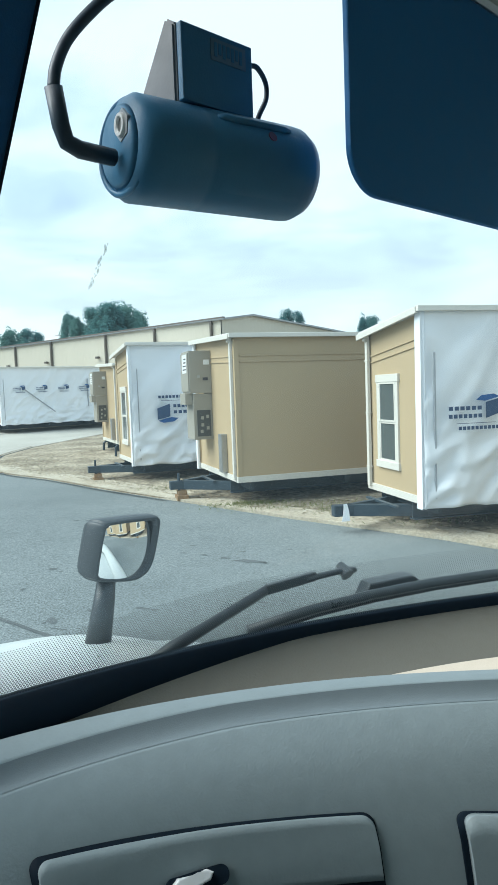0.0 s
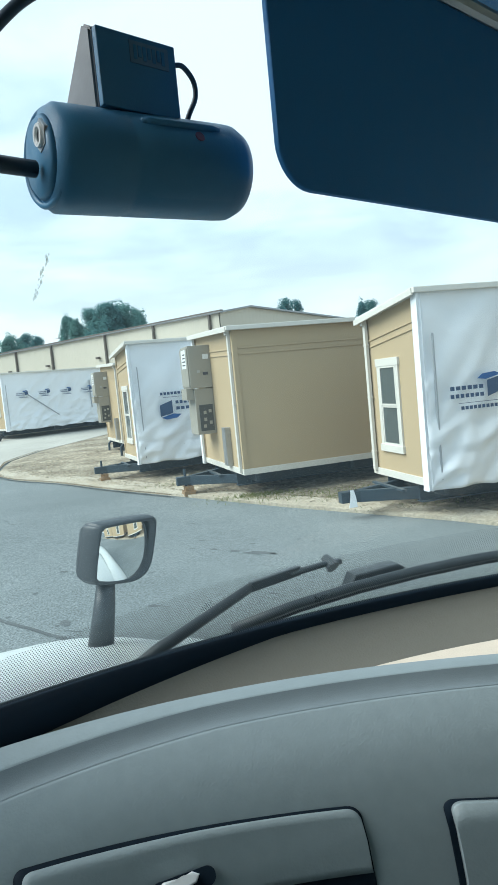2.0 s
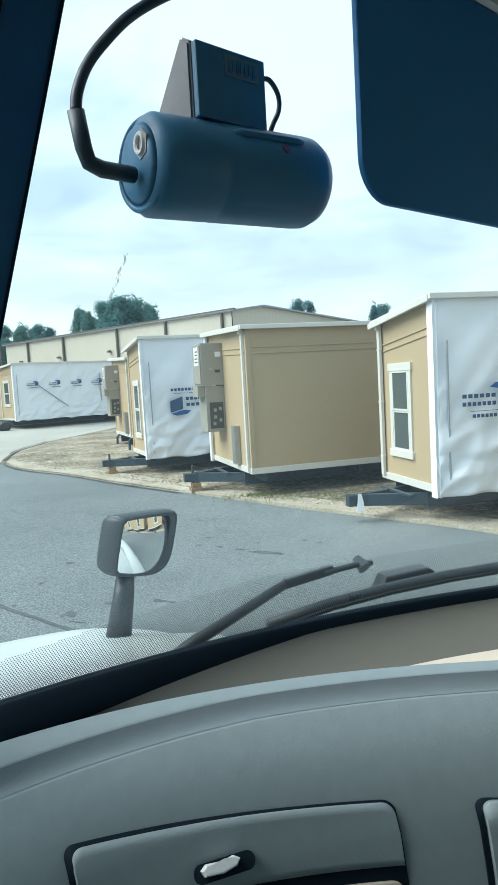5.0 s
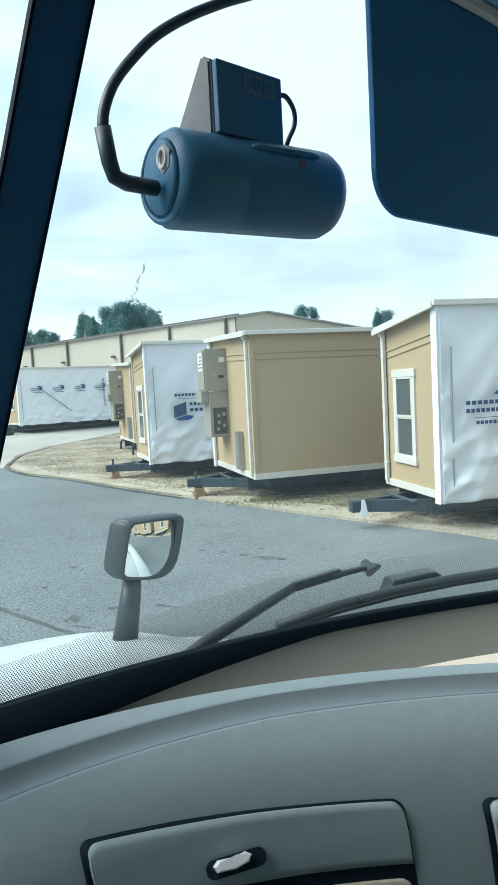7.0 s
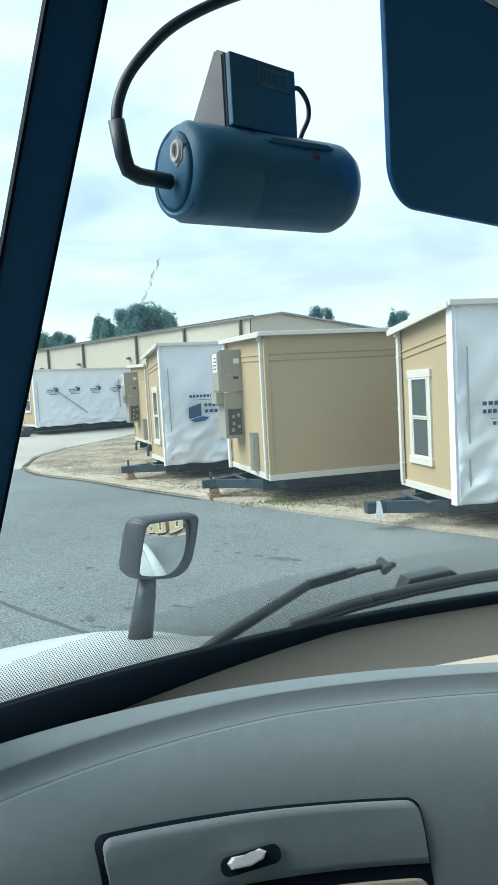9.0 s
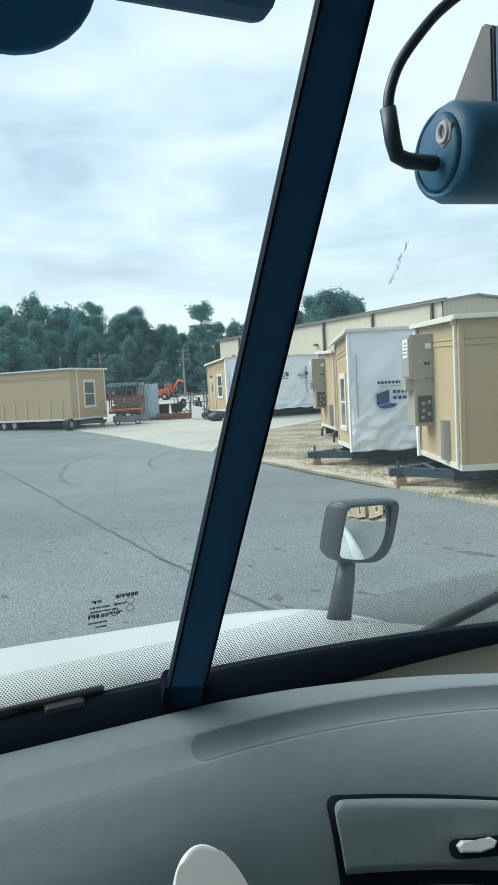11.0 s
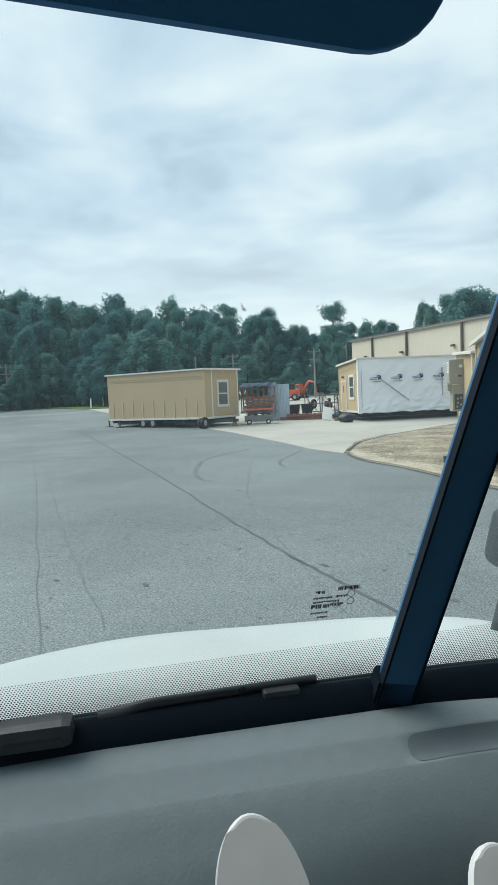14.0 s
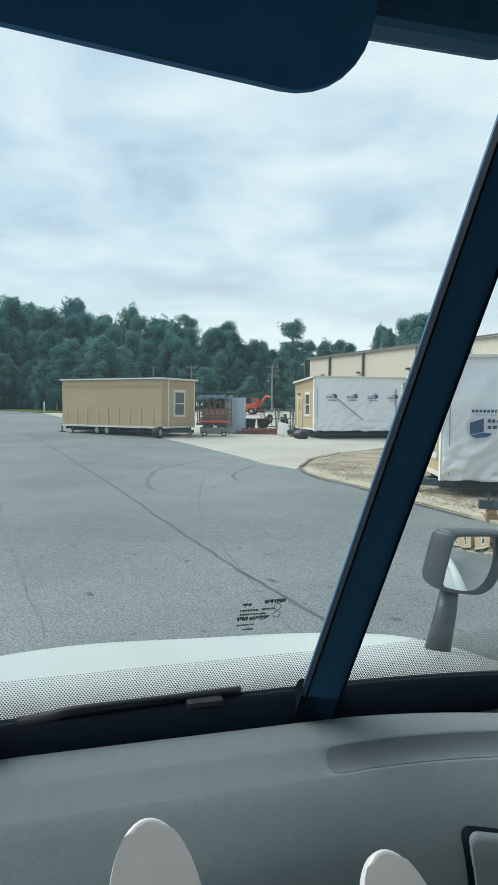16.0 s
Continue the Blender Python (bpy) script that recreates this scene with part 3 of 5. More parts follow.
def unit(name, m, L, W, eave, ridge, low_wrapped=False, high_wrapped=False, label="", window=None, panel=None, door=None, base=0.6, spout=True, wrap_marks=(), battens=0, cornered=False, tongue=True, jack=True):
    """One half of a modular building on its road frame. Local x runs away from the end wall, y across; eave and ridge are the roof
    heights at y = 0 and y = W."""
    top = thing(name, m, label, "modular building", "modular building units")
    z0, z1 = eave - 0.08, ridge - 0.08
    bm = bmesh.new()
    for x in (0, L):
        vs = [bm.verts.new(p) for p in ((x, 0, base), (x, W, base), (x, W, z1), (x, 0, z0))]
        if x == 0:
            ends = vs
    for k in range(4):
        bm.faces.new((ends[k], ends[(k + 1) % 4], vs[(k + 1) % 4], vs[k]))
    bm.faces.new(ends); bm.faces.new(vs)
    part("wall_shell", bm, SIDING, top, "tan textured siding")
    # roof slab and fascia
    bm = bmesh.new()
    a = [bm.verts.new(p) for p in ((-0.14, -0.12, eave - 0.09), (-0.14, W + 0.12, ridge - 0.09), (-0.14, W + 0.12, ridge), (-0.14, -0.12, eave))]
    b = [bm.verts.new((L + 0.14, v.co.y, v.co.z)) for v in a]
    for k in range(4):
        bm.faces.new((a[k], a[(k + 1) % 4], b[(k + 1) % 4], b[k]))
    bm.faces.new(a); bm.faces.new(b)
    part("roof", bm, ROOFING, top)
    ang = math.atan2(ridge - eave, W)
    part("gutter", box((-0.17, -0.2, eave - 0.10), (L + 0.17, -0.121, eave - 0.01), 0.01), TRIM, top, "cream metal gutter along the eave")
    rk = Matrix.Translation((0, -0.12, eave - 0.07)) @ Matrix.Rotation(ang, 4, "X")
    part("rake_board", box((-0.185, 0, -0.055), (-0.141, (W + 0.24) / math.cos(ang), 0.05), 0.006, rk), TRIM, top)
    rel = eave - 0.62
    # corner boards, base trim, belt boards
    for y in (0.0, W):
        s = -1 if y == 0 else 1
        zt = z0 if y == 0 else z1
        part("corner_board", box((-0.022, min(y, y - s * 0.10), base), (-0.001, max(y, y - s * 0.10), zt - 0.03), 0.004), TRIM if cornered and y == 0 else SIDING, top)
    if cornered:
        part("corner_board", box((-0.024, W - 0.78, base), (-0.001, W - 0.66, z1 - 0.03), 0.004), TRIM, top)
    part("base_trim", box((-0.030, -0.0, base - 0.02), (-0.0015, W, base + 0.11), 0.004), TRIM, top)
    part("belt_board", box((-0.02, 0.11, rel), (-0.0012, W - 0.11, rel + 0.03), 0.003, Matrix.Translation((0, 0, rel)) @ Matrix.Rotation(ang, 4, "X") @ Matrix.Translation((0, 0, -rel))), SIDING, top)
    part("belt_board", box((-0.02, 0.11, rel + 0.12), (-0.0012, W - 0.11, rel + 0.15), 0.003, Matrix.Translation((0, 0, rel)) @ Matrix.Rotation(ang, 4, "X") @ Matrix.Translation((0, 0, -rel))), SIDING, top)
    for y, s, wrapped, zt in ((0.0, -1, low_wrapped, eave), (W, 1, high_wrapped, ridge)):
        if wrapped:
            wrap_side(top, L, W, base - 0.06, zt + 0.0, y, s)
            part("wrap_flap", box((-0.10, y - s * 0.06 - 0.01, base - 0.06), (-0.032, y + s * 0.10, zt - 0.10), 0.02), WRAP, top)
            part("hold_down_batten", box((0.12, y + s * 0.12, base + 0.1), (0.145, y + s * 0.155, zt - 0.75), 0.004) if s > 0 else box((0.12, y - 0.155, base + 0.1), (0.145, y - 0.12, zt - 0.75), 0.004), STRAP, top)
            for x, z, sz, flip in wrap_marks:
                logo_mark(top, x, z, sz, y, s, flip)
        else:
            lo, hi = (y - 0.03, y - 0.0012) if s < 0 else (y + 0.0012, y + 0.03)
            part("base_trim", box((-0.03, lo, base - 0.02), (L, hi, base + 0.11), 0.004), TRIM, top)
            for dz in (0.0, 0.13):
                part("belt_board", box((0.1, lo + 0.008, zt - 0.62 + dz), (L - 0.1, hi - 0.004 if s > 0 else hi, zt - 0.59 + dz), 0.003), SIDING, top)
            part("corner_board", box((-0.022, lo + 0.006, base), (0.08, hi if s < 0 else hi - 0.006, zt - 0.15), 0.004), SIDING, top)
            for k in range(battens):
                x = 0.7 + (L - 1.2) * k / max(1, battens - 1)
                part("batten", box((x - 0.018, lo, base + 0.12), (x + 0.018, hi + (0.006 if s > 0 else 0), base + 1.25 + 0.12 * math.sin(k * 2.3)), 0.003), BATTEN, top)
    if spout:
        downspout(top, 0.14, eave - 0.16, base + 0.03)
    if window:
        y, z, w, h = window
        window_in(top, Matrix.Translation((0, y, z)) @ Matrix.Rotation(radians(90), 4, "Z"), w, h)
    if panel is not None:
        panel_box(top, panel)
        part("disconnect_box", box((-0.14, 0.85, base + 0.12), (0, 1.12, base + 1.0), 0.01), STEEL, top, "galvanised disconnect box")
    if door:
        y, w = door
        d = part("door", box((-0.035, y - w / 2, base + 0.02), (0, y + w / 2, base + 2.05), 0.006), SIDING, top, "tan flush door with a small pane")
        bm = bmesh.new()
        for lo, hi in (((-0.045, y - w / 2 - 0.09, base + 0.02), (0, y - w / 2 - 0.001, base + 2.14)), ((-0.045, y + w / 2 + 0.001, base + 0.02), (0, y + w / 2 + 0.09, base + 2.14)), ((-0.046, y - w / 2, base + 2.055), (0, y + w / 2, base + 2.14))):
            box(lo, hi, 0.004, None, bm)
        part("door_frame", bm, TRIM, d)
        part("pane", box((-0.04, y - 0.07, base + 1.3), (-0.034, y + 0.07, base + 1.75)), SCREEN, d)
        part("porch_light", box((-0.16, y + 0.0, base + 2.3), (0, y + 0.14, base + 2.42), 0.02), METALDK, top)
    # road frame: two long beams, cross members, draw bar with jack on a block
    for y in (W * 0.22, W * 0.78):
        bm = bmesh.new()
        box((0.02, y - 0.1, base - 0.04), (L, y + 0.1, base - 0.021), 0, None, bm)
        box((0.02, y - 0.012, base - 0.32), (L, y + 0.012, base - 0.03), 0, None, bm)
        box((0.02, y - 0.1, base - 0.34), (L, y + 0.1, base - 0.319), 0, None, bm)
        part("frame_beam", bm, CHASSIS, top)
    for k in range(6):
        x = 0.3 + (L - 0.6) * k / 5
        part("cross_member", box((x - 0.04, 0.05, base - 0.2), (x + 0.04, W - 0.05, base - 0.042), 0.004), CHASSIS, top)
    tip = Vector((-0.92, W / 2, base - 0.2))
    for y in (W * 0.22, W * 0.78) if tongue else ():
        a = Vector((0.4, y, base - 0.2))
        d = tip - a
        mt = Matrix.Translation(a) @ d.to_track_quat("X", "Z").to_matrix().to_4x4()
        part("draw_bar", box((0, -0.05, -0.11), (d.length, 0.05, 0.10), 0.008, mt), CHASSIS, top)
    if tongue:
        part("coupler", box((-1.20, W / 2 - 0.09, base - 0.30), (-0.84, W / 2 + 0.09, base - 0.1), 0.02), CHASSIS, top)
        part("cross_bar", box((-0.30, W / 2 - 0.62, base - 0.13), (-0.22, W / 2 + 0.62, base - 0.09), 0.004), CHASSIS, top)
    else:
        # no draw bar: two bent steel legs under the end
        for y in (0.35, W - 0.6):
            part("stand_leg", tube([(-0.12, y, 0.0), (-0.10, y, base - 0.14), (0.0, y + 0.06, base - 0.06), (0.25, y + 0.1, base - 0.05)], 0.05, 8), CHASSIS, top)
    if tongue and jack:
        part("jack_post", tube([(-0.98, W / 2, 0.15), (-0.98, W / 2, base + 0.08)], 0.032, 8), CHASSIS, top)
        bm = box((-1.06, W / 2 - 0.16, 0.035), (-0.78, W / 2 + 0.16, 0.16), 0.012)
        box((-1.02, W / 2 - 0.13, 0.162), (-0.82, W / 2 + 0.13, 0.27), 0.012, None, bm)
        part("wood_block", bm, WOOD, top, "timber cribbing under the jack")
    for x in (L * 0.55, L * 0.55 + 0.9):
        for y in (0.25, W - 0.25):
            wheel(top, Matrix.Translation((x, y, 0.36)), 0.35, 0.22)
    return top


def wheel(parent, m, r, w, rim=STEEL):
    """A tyre with a rounded tread and a recessed rim; the axle runs along y."""
    prof = [(0.55 * r, -w / 2 * 0.8), (0.9 * r, -w / 2), (r, -w / 2 * 0.6), (r, w / 2 * 0.6), (0.9 * r, w / 2), (0.55 * r, w / 2 * 0.8)]
    bm = bmesh.new()
    n = 20
    rings = [[bm.verts.new(m @ Vector((a * math.cos(t), b, a * math.sin(t)))) for a, b in prof] for t in [2 * math.pi * k / n for k in range(n)]]
    for k in range(n):
        for j in range(len(prof)):
            bm.faces.new((rings[k][j], rings[k][(j + 1) % len(prof)], rings[(k + 1) % n][(j + 1) % len(prof)], rings[(k + 1) % n][j]))
    tyre = part("wheel", bm, RUBBER, parent, "black rubber tyre on a steel rim", True)
    part("rim", tube([m @ Vector((0, -w * 0.25, 0)), m @ Vector((0, w * 0.25, 0))], 0.56 * r, 14), rim, tyre)
    return tyre


unit("modular_unit", pose(-0.30, 15.10, 0, 0, 0, 15.8), 12, 3.5, 3.80, 3.94, False, True, "tan-sided modular building half with a grey electric cabinet on its end", panel=2.05)
u2 = unit("modular_unit", pose(2.69, 11.50, 0, 0, 0, 12), 12, 2.15, 3.82, 3.60, True, False, "tan modular unit with one window and a white-wrapped side",
          window=(1.28, 1.91, 0.86, 1.66), spout=False, wrap_marks=((0.92, 2.08, 0.8, False),), jack=False)
unit("modular_unit", pose(-3.20, 19.92, 0, 0, 0, 19.6), 12, 2.3, 4.06, 3.86, True, False, "tan modular unit with a window and loose white plastic wrap",
     window=(1.2, 1.95, 0.86, 1.7), spout=False, wrap_marks=((1.17, 2.14, 1.1, True),))
unit("modular_unit", pose(-4.83, 27.30, 0.05, 0, 0, 20), 12, 3.8, 3.80, 3.95, False, False, "tan modular unit with a grey electric cabinet on its end", panel=2.3, tongue=False)
unit("modular_unit", pose(-22.58, 40.93, gz(-23, 38), 0, 0, 173.3), 8.8, 3.66, 3.85, 3.85, False, False, "tan modular unit with light lower battens and an end window",
     window=(1.75, 2.2, 1.25, 1.75), battens=9, spout=False, cornered=True)
g_unit = unit("modular_unit", pose(-14.20, 41.70, gz(-14, 42), 0, 0, 36.9), 14, 4.27, 4.10, 3.85, True, False, "long modular unit in printed white plastic with tan door end",
     window=(1.45, 2.25, 1.1, 1.6), door=(3.1, 0.95), spout=False, wrap_marks=tuple((1.15 + 1.42 * k, 2.72, 0.62, False) for k in range(9)))
for k, (x, y, r) in enumerate(((5.9, 7.4, 10), (9.2, 3.0, 10), (12.5, -1.5, 9), (15.8, -6.0, 8))):
    unit("modular_unit", pose(x, y, 0, 0, 0, r), 12, 3.5, 3.85, 3.75, False, False, "tan modular unit with an end window farther along the row", window=(1.9, 1.95, 0.9, 1.7), spout=False)
part("loose_strap", tube([(1.2, -0.16, 2.85), (3.3, -0.16, 1.25)], 0.035, 6), STRAP, g_unit, "dark strap hanging slantwise on the wrap")
part("hold_down_batten", box((5.55, -0.2, 1.5), (5.62, -0.14, 3.3), 0.006), STRAP, g_unit)
# downspout at the far corner of the windowed unit, strap on its coupler
downspout(u2, 2.04, 3.44, 0.66)
part("rag", sheet([[(-1.02 + (0.03 + 0.012 * j) * (i - 1) + 0.01 * math.sin(j), 0.945 - 0.008 * j, 0.53 - 0.075 * j) for i in range(3)] for j in range(5)], 0.01), WRAP, u2, "white rag hung on the coupler")

# ---------------------------------------------------------------- metal warehouse
WA, WB, WD = Vector((-23.7, 68.6, 0)), Vector((-0.7, 47.9, 0)), Vector((14.5, 65.2, 0))
house = thing("warehouse", Matrix.Identity(4), "long cream metal warehouse with brown downspouts and a low roof", "warehouse")
along, across = (WA - WB).normalized(), (WD - WB).normalized()
HE = 7.65


def wall_skin(a, b, z0, tops, rib=0.42):
    """Ribbed metal cladding between two corners; tops gives the height along it."""
    d = (b - a).length
    u = (b - a) / d
    nrm = Vector((-u.y, u.x, 0))
    n = int(d / rib)
    rows = [[], []]
    for k in range(n + 1):
        for s, o in ((0.0, 0.0), (0.35, 0.0), (0.45, 0.012), (0.7, 0.012), (0.8, 0.0)):
            t = min(1.0, (k + s) / (n + 1))
            p = a + u * d * t + nrm * o * 0.7
            rows[0].append((p.x, p.y, z0)); rows[1].append((p.x, p.y, tops(t)))
    return sheet(rows)


LEN, WID = (WA - WB).length, (WD - WB).length
prof = lambda t: HE + (0.5 * min(1, t * WID / 3.2) if t * WID < 3.2 else 0.5 - 0.055 * (t * WID - 3.2))
part("front_wall", wall_skin(WA, WB, 0, lambda t: HE), METALWALL, house, "cream ribbed metal wall")
part("end_wall", wall_skin(WB, WD, 0, prof), METALWALL, house)
WC = WA + (WD - WB)
part("back_wall", sheet([[WC + Vector((0, 0, z)) for z in (0, 7.5)], [WD + Vector((0, 0, z)) for z in (0, 7.5)]]), METALWALL, house)
rows = []
for t in (-0.01, 3.2 / WID, 1.01):
    z = prof(max(0, min(1, t))) + 0.05
    rows.append([tuple(WB + across * WID * t - along * 0.3 + Vector((0, 0, z))), tuple(WA + across * WID * t + along * 0.3 + Vector((0, 0, z)))])
part("roof", sheet(rows, 0.12), ROOFGREY, house, "grey metal roof")
mfront = Matrix.Translation(WB) @ (along).to_track_quat("X", "Z").to_matrix().to_4x4()
part("gutter", box((-0.3, -0.05, HE - 0.05), (LEN + 0.3, 0.22, HE + 0.16), 0.01, mfront), METALDK, house, "brown eave gutter")
for az in (-19.1, -17.04, -14.24, -9.84, -5.76, -0.95):
    dv = Vector((math.sin(radians(az)), math.cos(radians(az)), 0))
    e = Vector((-0.6, 0.65, 0))
    den = dv.x * along.y - dv.y * along.x
    s = ((WB - e).x * along.y - (WB - e).y * along.x) / den
    k = ((e + dv * s) - WB).dot(along)
    part("downspout", box((k - 0.075, 0.0, 0.3), (k + 0.075, 0.2, HE), 0.01, mfront), METALDK, house)
for k in (6.5, 14.0, 21.5, 28.0):
    lamp = part("wall_light", box((k - 0.17, 0.04, 5.74), (k + 0.17, 0.3, 5.92), 0.03, mfront), METALDK, house)

# ---------------------------------------------------------------- trees
def crown_mesh(seed, pine=False, count=1500):
    """A crown of many small leaf clumps on several lobes."""
    rnd = random.Random(seed)
    bm = bmesh.new()
    lobes = []
    if pine:
        for k in range(26):
            a, h = rnd.uniform(0, 6.28), rnd.uniform(0.50, 1.0)
            r = 0.26 * (1.08 - h) * rnd.uniform(0.4, 1.2) + 0.03
            lobes.append((Vector((math.cos(a) * r, math.sin(a) * r, h)), Vector((rnd.uniform(0.05, 0.11), rnd.uniform(0.05, 0.11), rnd.uniform(0.04, 0.075)))))
    else:
        for k in range(84):
            a, h = rnd.uniform(0, 6.28), 0.07 + 0.90 * rnd.random() ** 0.85
            r = 0.25 * math.sin(math.pi * min(1, 0.24 + h * 0.74)) ** 0.8 * rnd.uniform(0.35, 1.1)
            s = rnd.uniform(0.032, 0.072)
            lobes.append((Vector((math.cos(a) * r, math.sin(a) * r, h)), Vector((s * rnd.uniform(0.8, 1.2), s * rnd.uniform(0.8, 1.2), s * rnd.uniform(1.1, 2.0)))))
    for k in range(count):
        c, r = lobes[k % len(lobes)]
        n = Vector((rnd.gauss(0, 1), rnd.gauss(0, 1), rnd.gauss(0, 1))).normalized()
        q = rnd.random() ** 0.4 * 1.06
        p = c + Vector((n.x * r.x, n.y * r.y, n.z * r.z)) * q
        s = rnd.uniform(0.006, 0.014) * (0.8 if pine else 1.0) * (1.25 - 0.4 * q)
        u = (n + Vector((rnd.uniform(-.8, .8), rnd.uniform(-.8, .8), rnd.uniform(-.5, 0.7)))).normalized()
        a = u.orthogonal().normalized()
        b = u.cross(a)
        q = rnd.uniform(0, 6.28)
        a, b = a * math.cos(q) + b * math.sin(q), b * math.cos(q) - a * math.sin(q)
        vs = [bm.verts.new(p + a * s * x + b * s * y + u * s * z) for x, y, z in ((1, 0.1, -0.3), (0.2, 0.9, 0.15), (-0.9, 0.3, -0.2), (-0.3, -0.8, 0.2), (0.6, -0.7, -0.1))]
        bm.faces.new(vs)
    return bm


def tree(name, seed, pine, label):
    rnd = random.Random(seed + 50)
    t = thing(name, Matrix.Identity(4), label, "tree", "wood at the edge of the yard")
    bm = tube([(0, 0, -0.02), (0.004, 0.002, 0.3), (-0.004, 0.006, 0.6), (0.002, 0, 0.95)], [0.018, 0.014, 0.009, 0.003], 7)
    for k in range(9):
        h, a = rnd.uniform(0.35 if not pine else 0.5, 0.85), rnd.uniform(0, 6.28)
        e = Vector((math.cos(a) * 0.22, math.sin(a) * 0.22, h + rnd.uniform(0.02, 0.12)))
        tube([(0, 0, h), e * 0.5 + Vector((0, 0, h * 0.5 + 0.01)), e], [0.006, 0.004, 0.0015], 5, bm)
    part("trunk", bm, BARK, t)
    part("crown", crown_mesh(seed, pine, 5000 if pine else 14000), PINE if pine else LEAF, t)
    return t


def plant(proto, x, y, h, turn, wide=1.0):
    c = copy_thing(proto, Matrix.Identity(4))
    c.matrix_basis = pose(x, y, gz(x, y) - 0.1, 0, 0, turn) @ Matrix.Diagonal((h * wide, h * wide, h, 1))
    return c


leafy = [tree("broadleaf_tree", 11 + k, False, "dense dark green broadleaf tree at the wood edge") for k in range(5)]
pines = [tree("pine_tree", 31 + k, True, "tall pine tree with a sparse crown") for k in range(3)]
for k, p in enumerate(leafy + pines):
    x, y = heading(-64 - 1.6 * k, 112)
    p.matrix_basis = pose(x, y, gz(x, y) - 0.1, 0, 0, 40 * k) @ Matrix.Diagonal((19, 19, 19, 1))


def wood_height(az):
    """Height of the tree line by bearing, over 110 m away."""
    return np.interp(az, (-62, -45, -42, -38, -35, -31, -28, -25.5, -24, -22.5, -19), (18, 16.8, 17.0, 16.0, 16.4, 15.2, 14.8, 13.0, 11.6, 11.4, 10.8))


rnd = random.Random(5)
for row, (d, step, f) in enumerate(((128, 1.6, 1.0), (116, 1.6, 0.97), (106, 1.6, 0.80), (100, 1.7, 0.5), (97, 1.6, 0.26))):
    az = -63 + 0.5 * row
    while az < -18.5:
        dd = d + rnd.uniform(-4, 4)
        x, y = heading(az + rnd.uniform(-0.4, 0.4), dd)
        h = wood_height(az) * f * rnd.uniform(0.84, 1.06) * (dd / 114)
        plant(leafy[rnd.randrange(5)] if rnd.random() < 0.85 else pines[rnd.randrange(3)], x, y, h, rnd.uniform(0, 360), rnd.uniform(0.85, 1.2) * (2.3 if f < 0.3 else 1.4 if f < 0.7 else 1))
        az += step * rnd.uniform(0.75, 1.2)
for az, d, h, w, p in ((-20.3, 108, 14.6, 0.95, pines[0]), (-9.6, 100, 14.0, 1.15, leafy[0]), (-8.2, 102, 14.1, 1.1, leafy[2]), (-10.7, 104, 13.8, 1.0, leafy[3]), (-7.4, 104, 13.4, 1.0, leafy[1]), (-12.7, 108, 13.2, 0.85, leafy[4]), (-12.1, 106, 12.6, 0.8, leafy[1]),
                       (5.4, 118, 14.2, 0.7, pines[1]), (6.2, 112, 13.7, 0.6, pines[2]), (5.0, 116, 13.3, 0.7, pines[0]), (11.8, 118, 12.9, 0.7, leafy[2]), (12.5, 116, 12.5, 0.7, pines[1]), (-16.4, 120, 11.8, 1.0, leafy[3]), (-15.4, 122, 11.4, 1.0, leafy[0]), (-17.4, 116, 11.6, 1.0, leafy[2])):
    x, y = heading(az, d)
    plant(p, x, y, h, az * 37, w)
for az, d, h in ((-39.7, 92, 8.6), (-36.2, 90, 9.8), (-35.0, 93, 8.5), (-41.0, 95, 6.5)):
    x, y = heading(az, d)
    plant(leafy[int(abs(az)) % 5], x, y, h, az * 51, 1.5)

# ---------------------------------------------------------------- clutter between the far units
def at(x, y, turn=0.0, up=0.0):
    return pose(x, y, gz(x, y) + 0.02 + up, 0, 0, turn)


def scissor_lift(m):
    t = thing("scissor_lift", m, "small grey scissor lift with an orange platform", "lift")
    part("chassis", box((-1.1, -0.4, 0.22), (1.1, 0.4, 0.75), 0.04), GREYMACH, t)
    for x in (-0.75, 0.75):
        for y in (-0.42, 0.42):
            wheel(t, Matrix.Translation((x, y, 0.2)), 0.2, 0.13, LABEL)
    for z in (0.82, 0.98):
        for s in (-1, 1):
            a, b = Vector((-0.95, 0.3, z)), Vector((0.95, 0.3, z + 0.14))
            if s < 0:
                a.z, b.z = b.z, a.z
            part("scissor_arm", tube([a, b], 0.04, 6), GREYMACH, t)
    part("platform", box((-1.15, -0.42, 1.2), (1.15, 0.42, 1.34), 0.02), ORANGE, t, "orange painted platform")
    for z in (1.85, 2.35):
        part("guard_rail", tube([(-1.1, -0.38, z), (1.1, -0.38, z), (1.1, 0.38, z), (-1.1, 0.38, z), (-1.1, -0.38, z)], 0.025, 6), REDWOOD, t)
    for x in (-1.1, -0.35, 0.4, 1.1):
        for y in (-0.38, 0.38):
            part("post", tube([(x, y, 1.34), (x, y, 2.35)], 0.022, 6), REDWOOD, t)
    return t


lift = scissor_lift(at(-20.9, 40.6, 28))
lift.scale = (0.86, 0.86, 0.76)


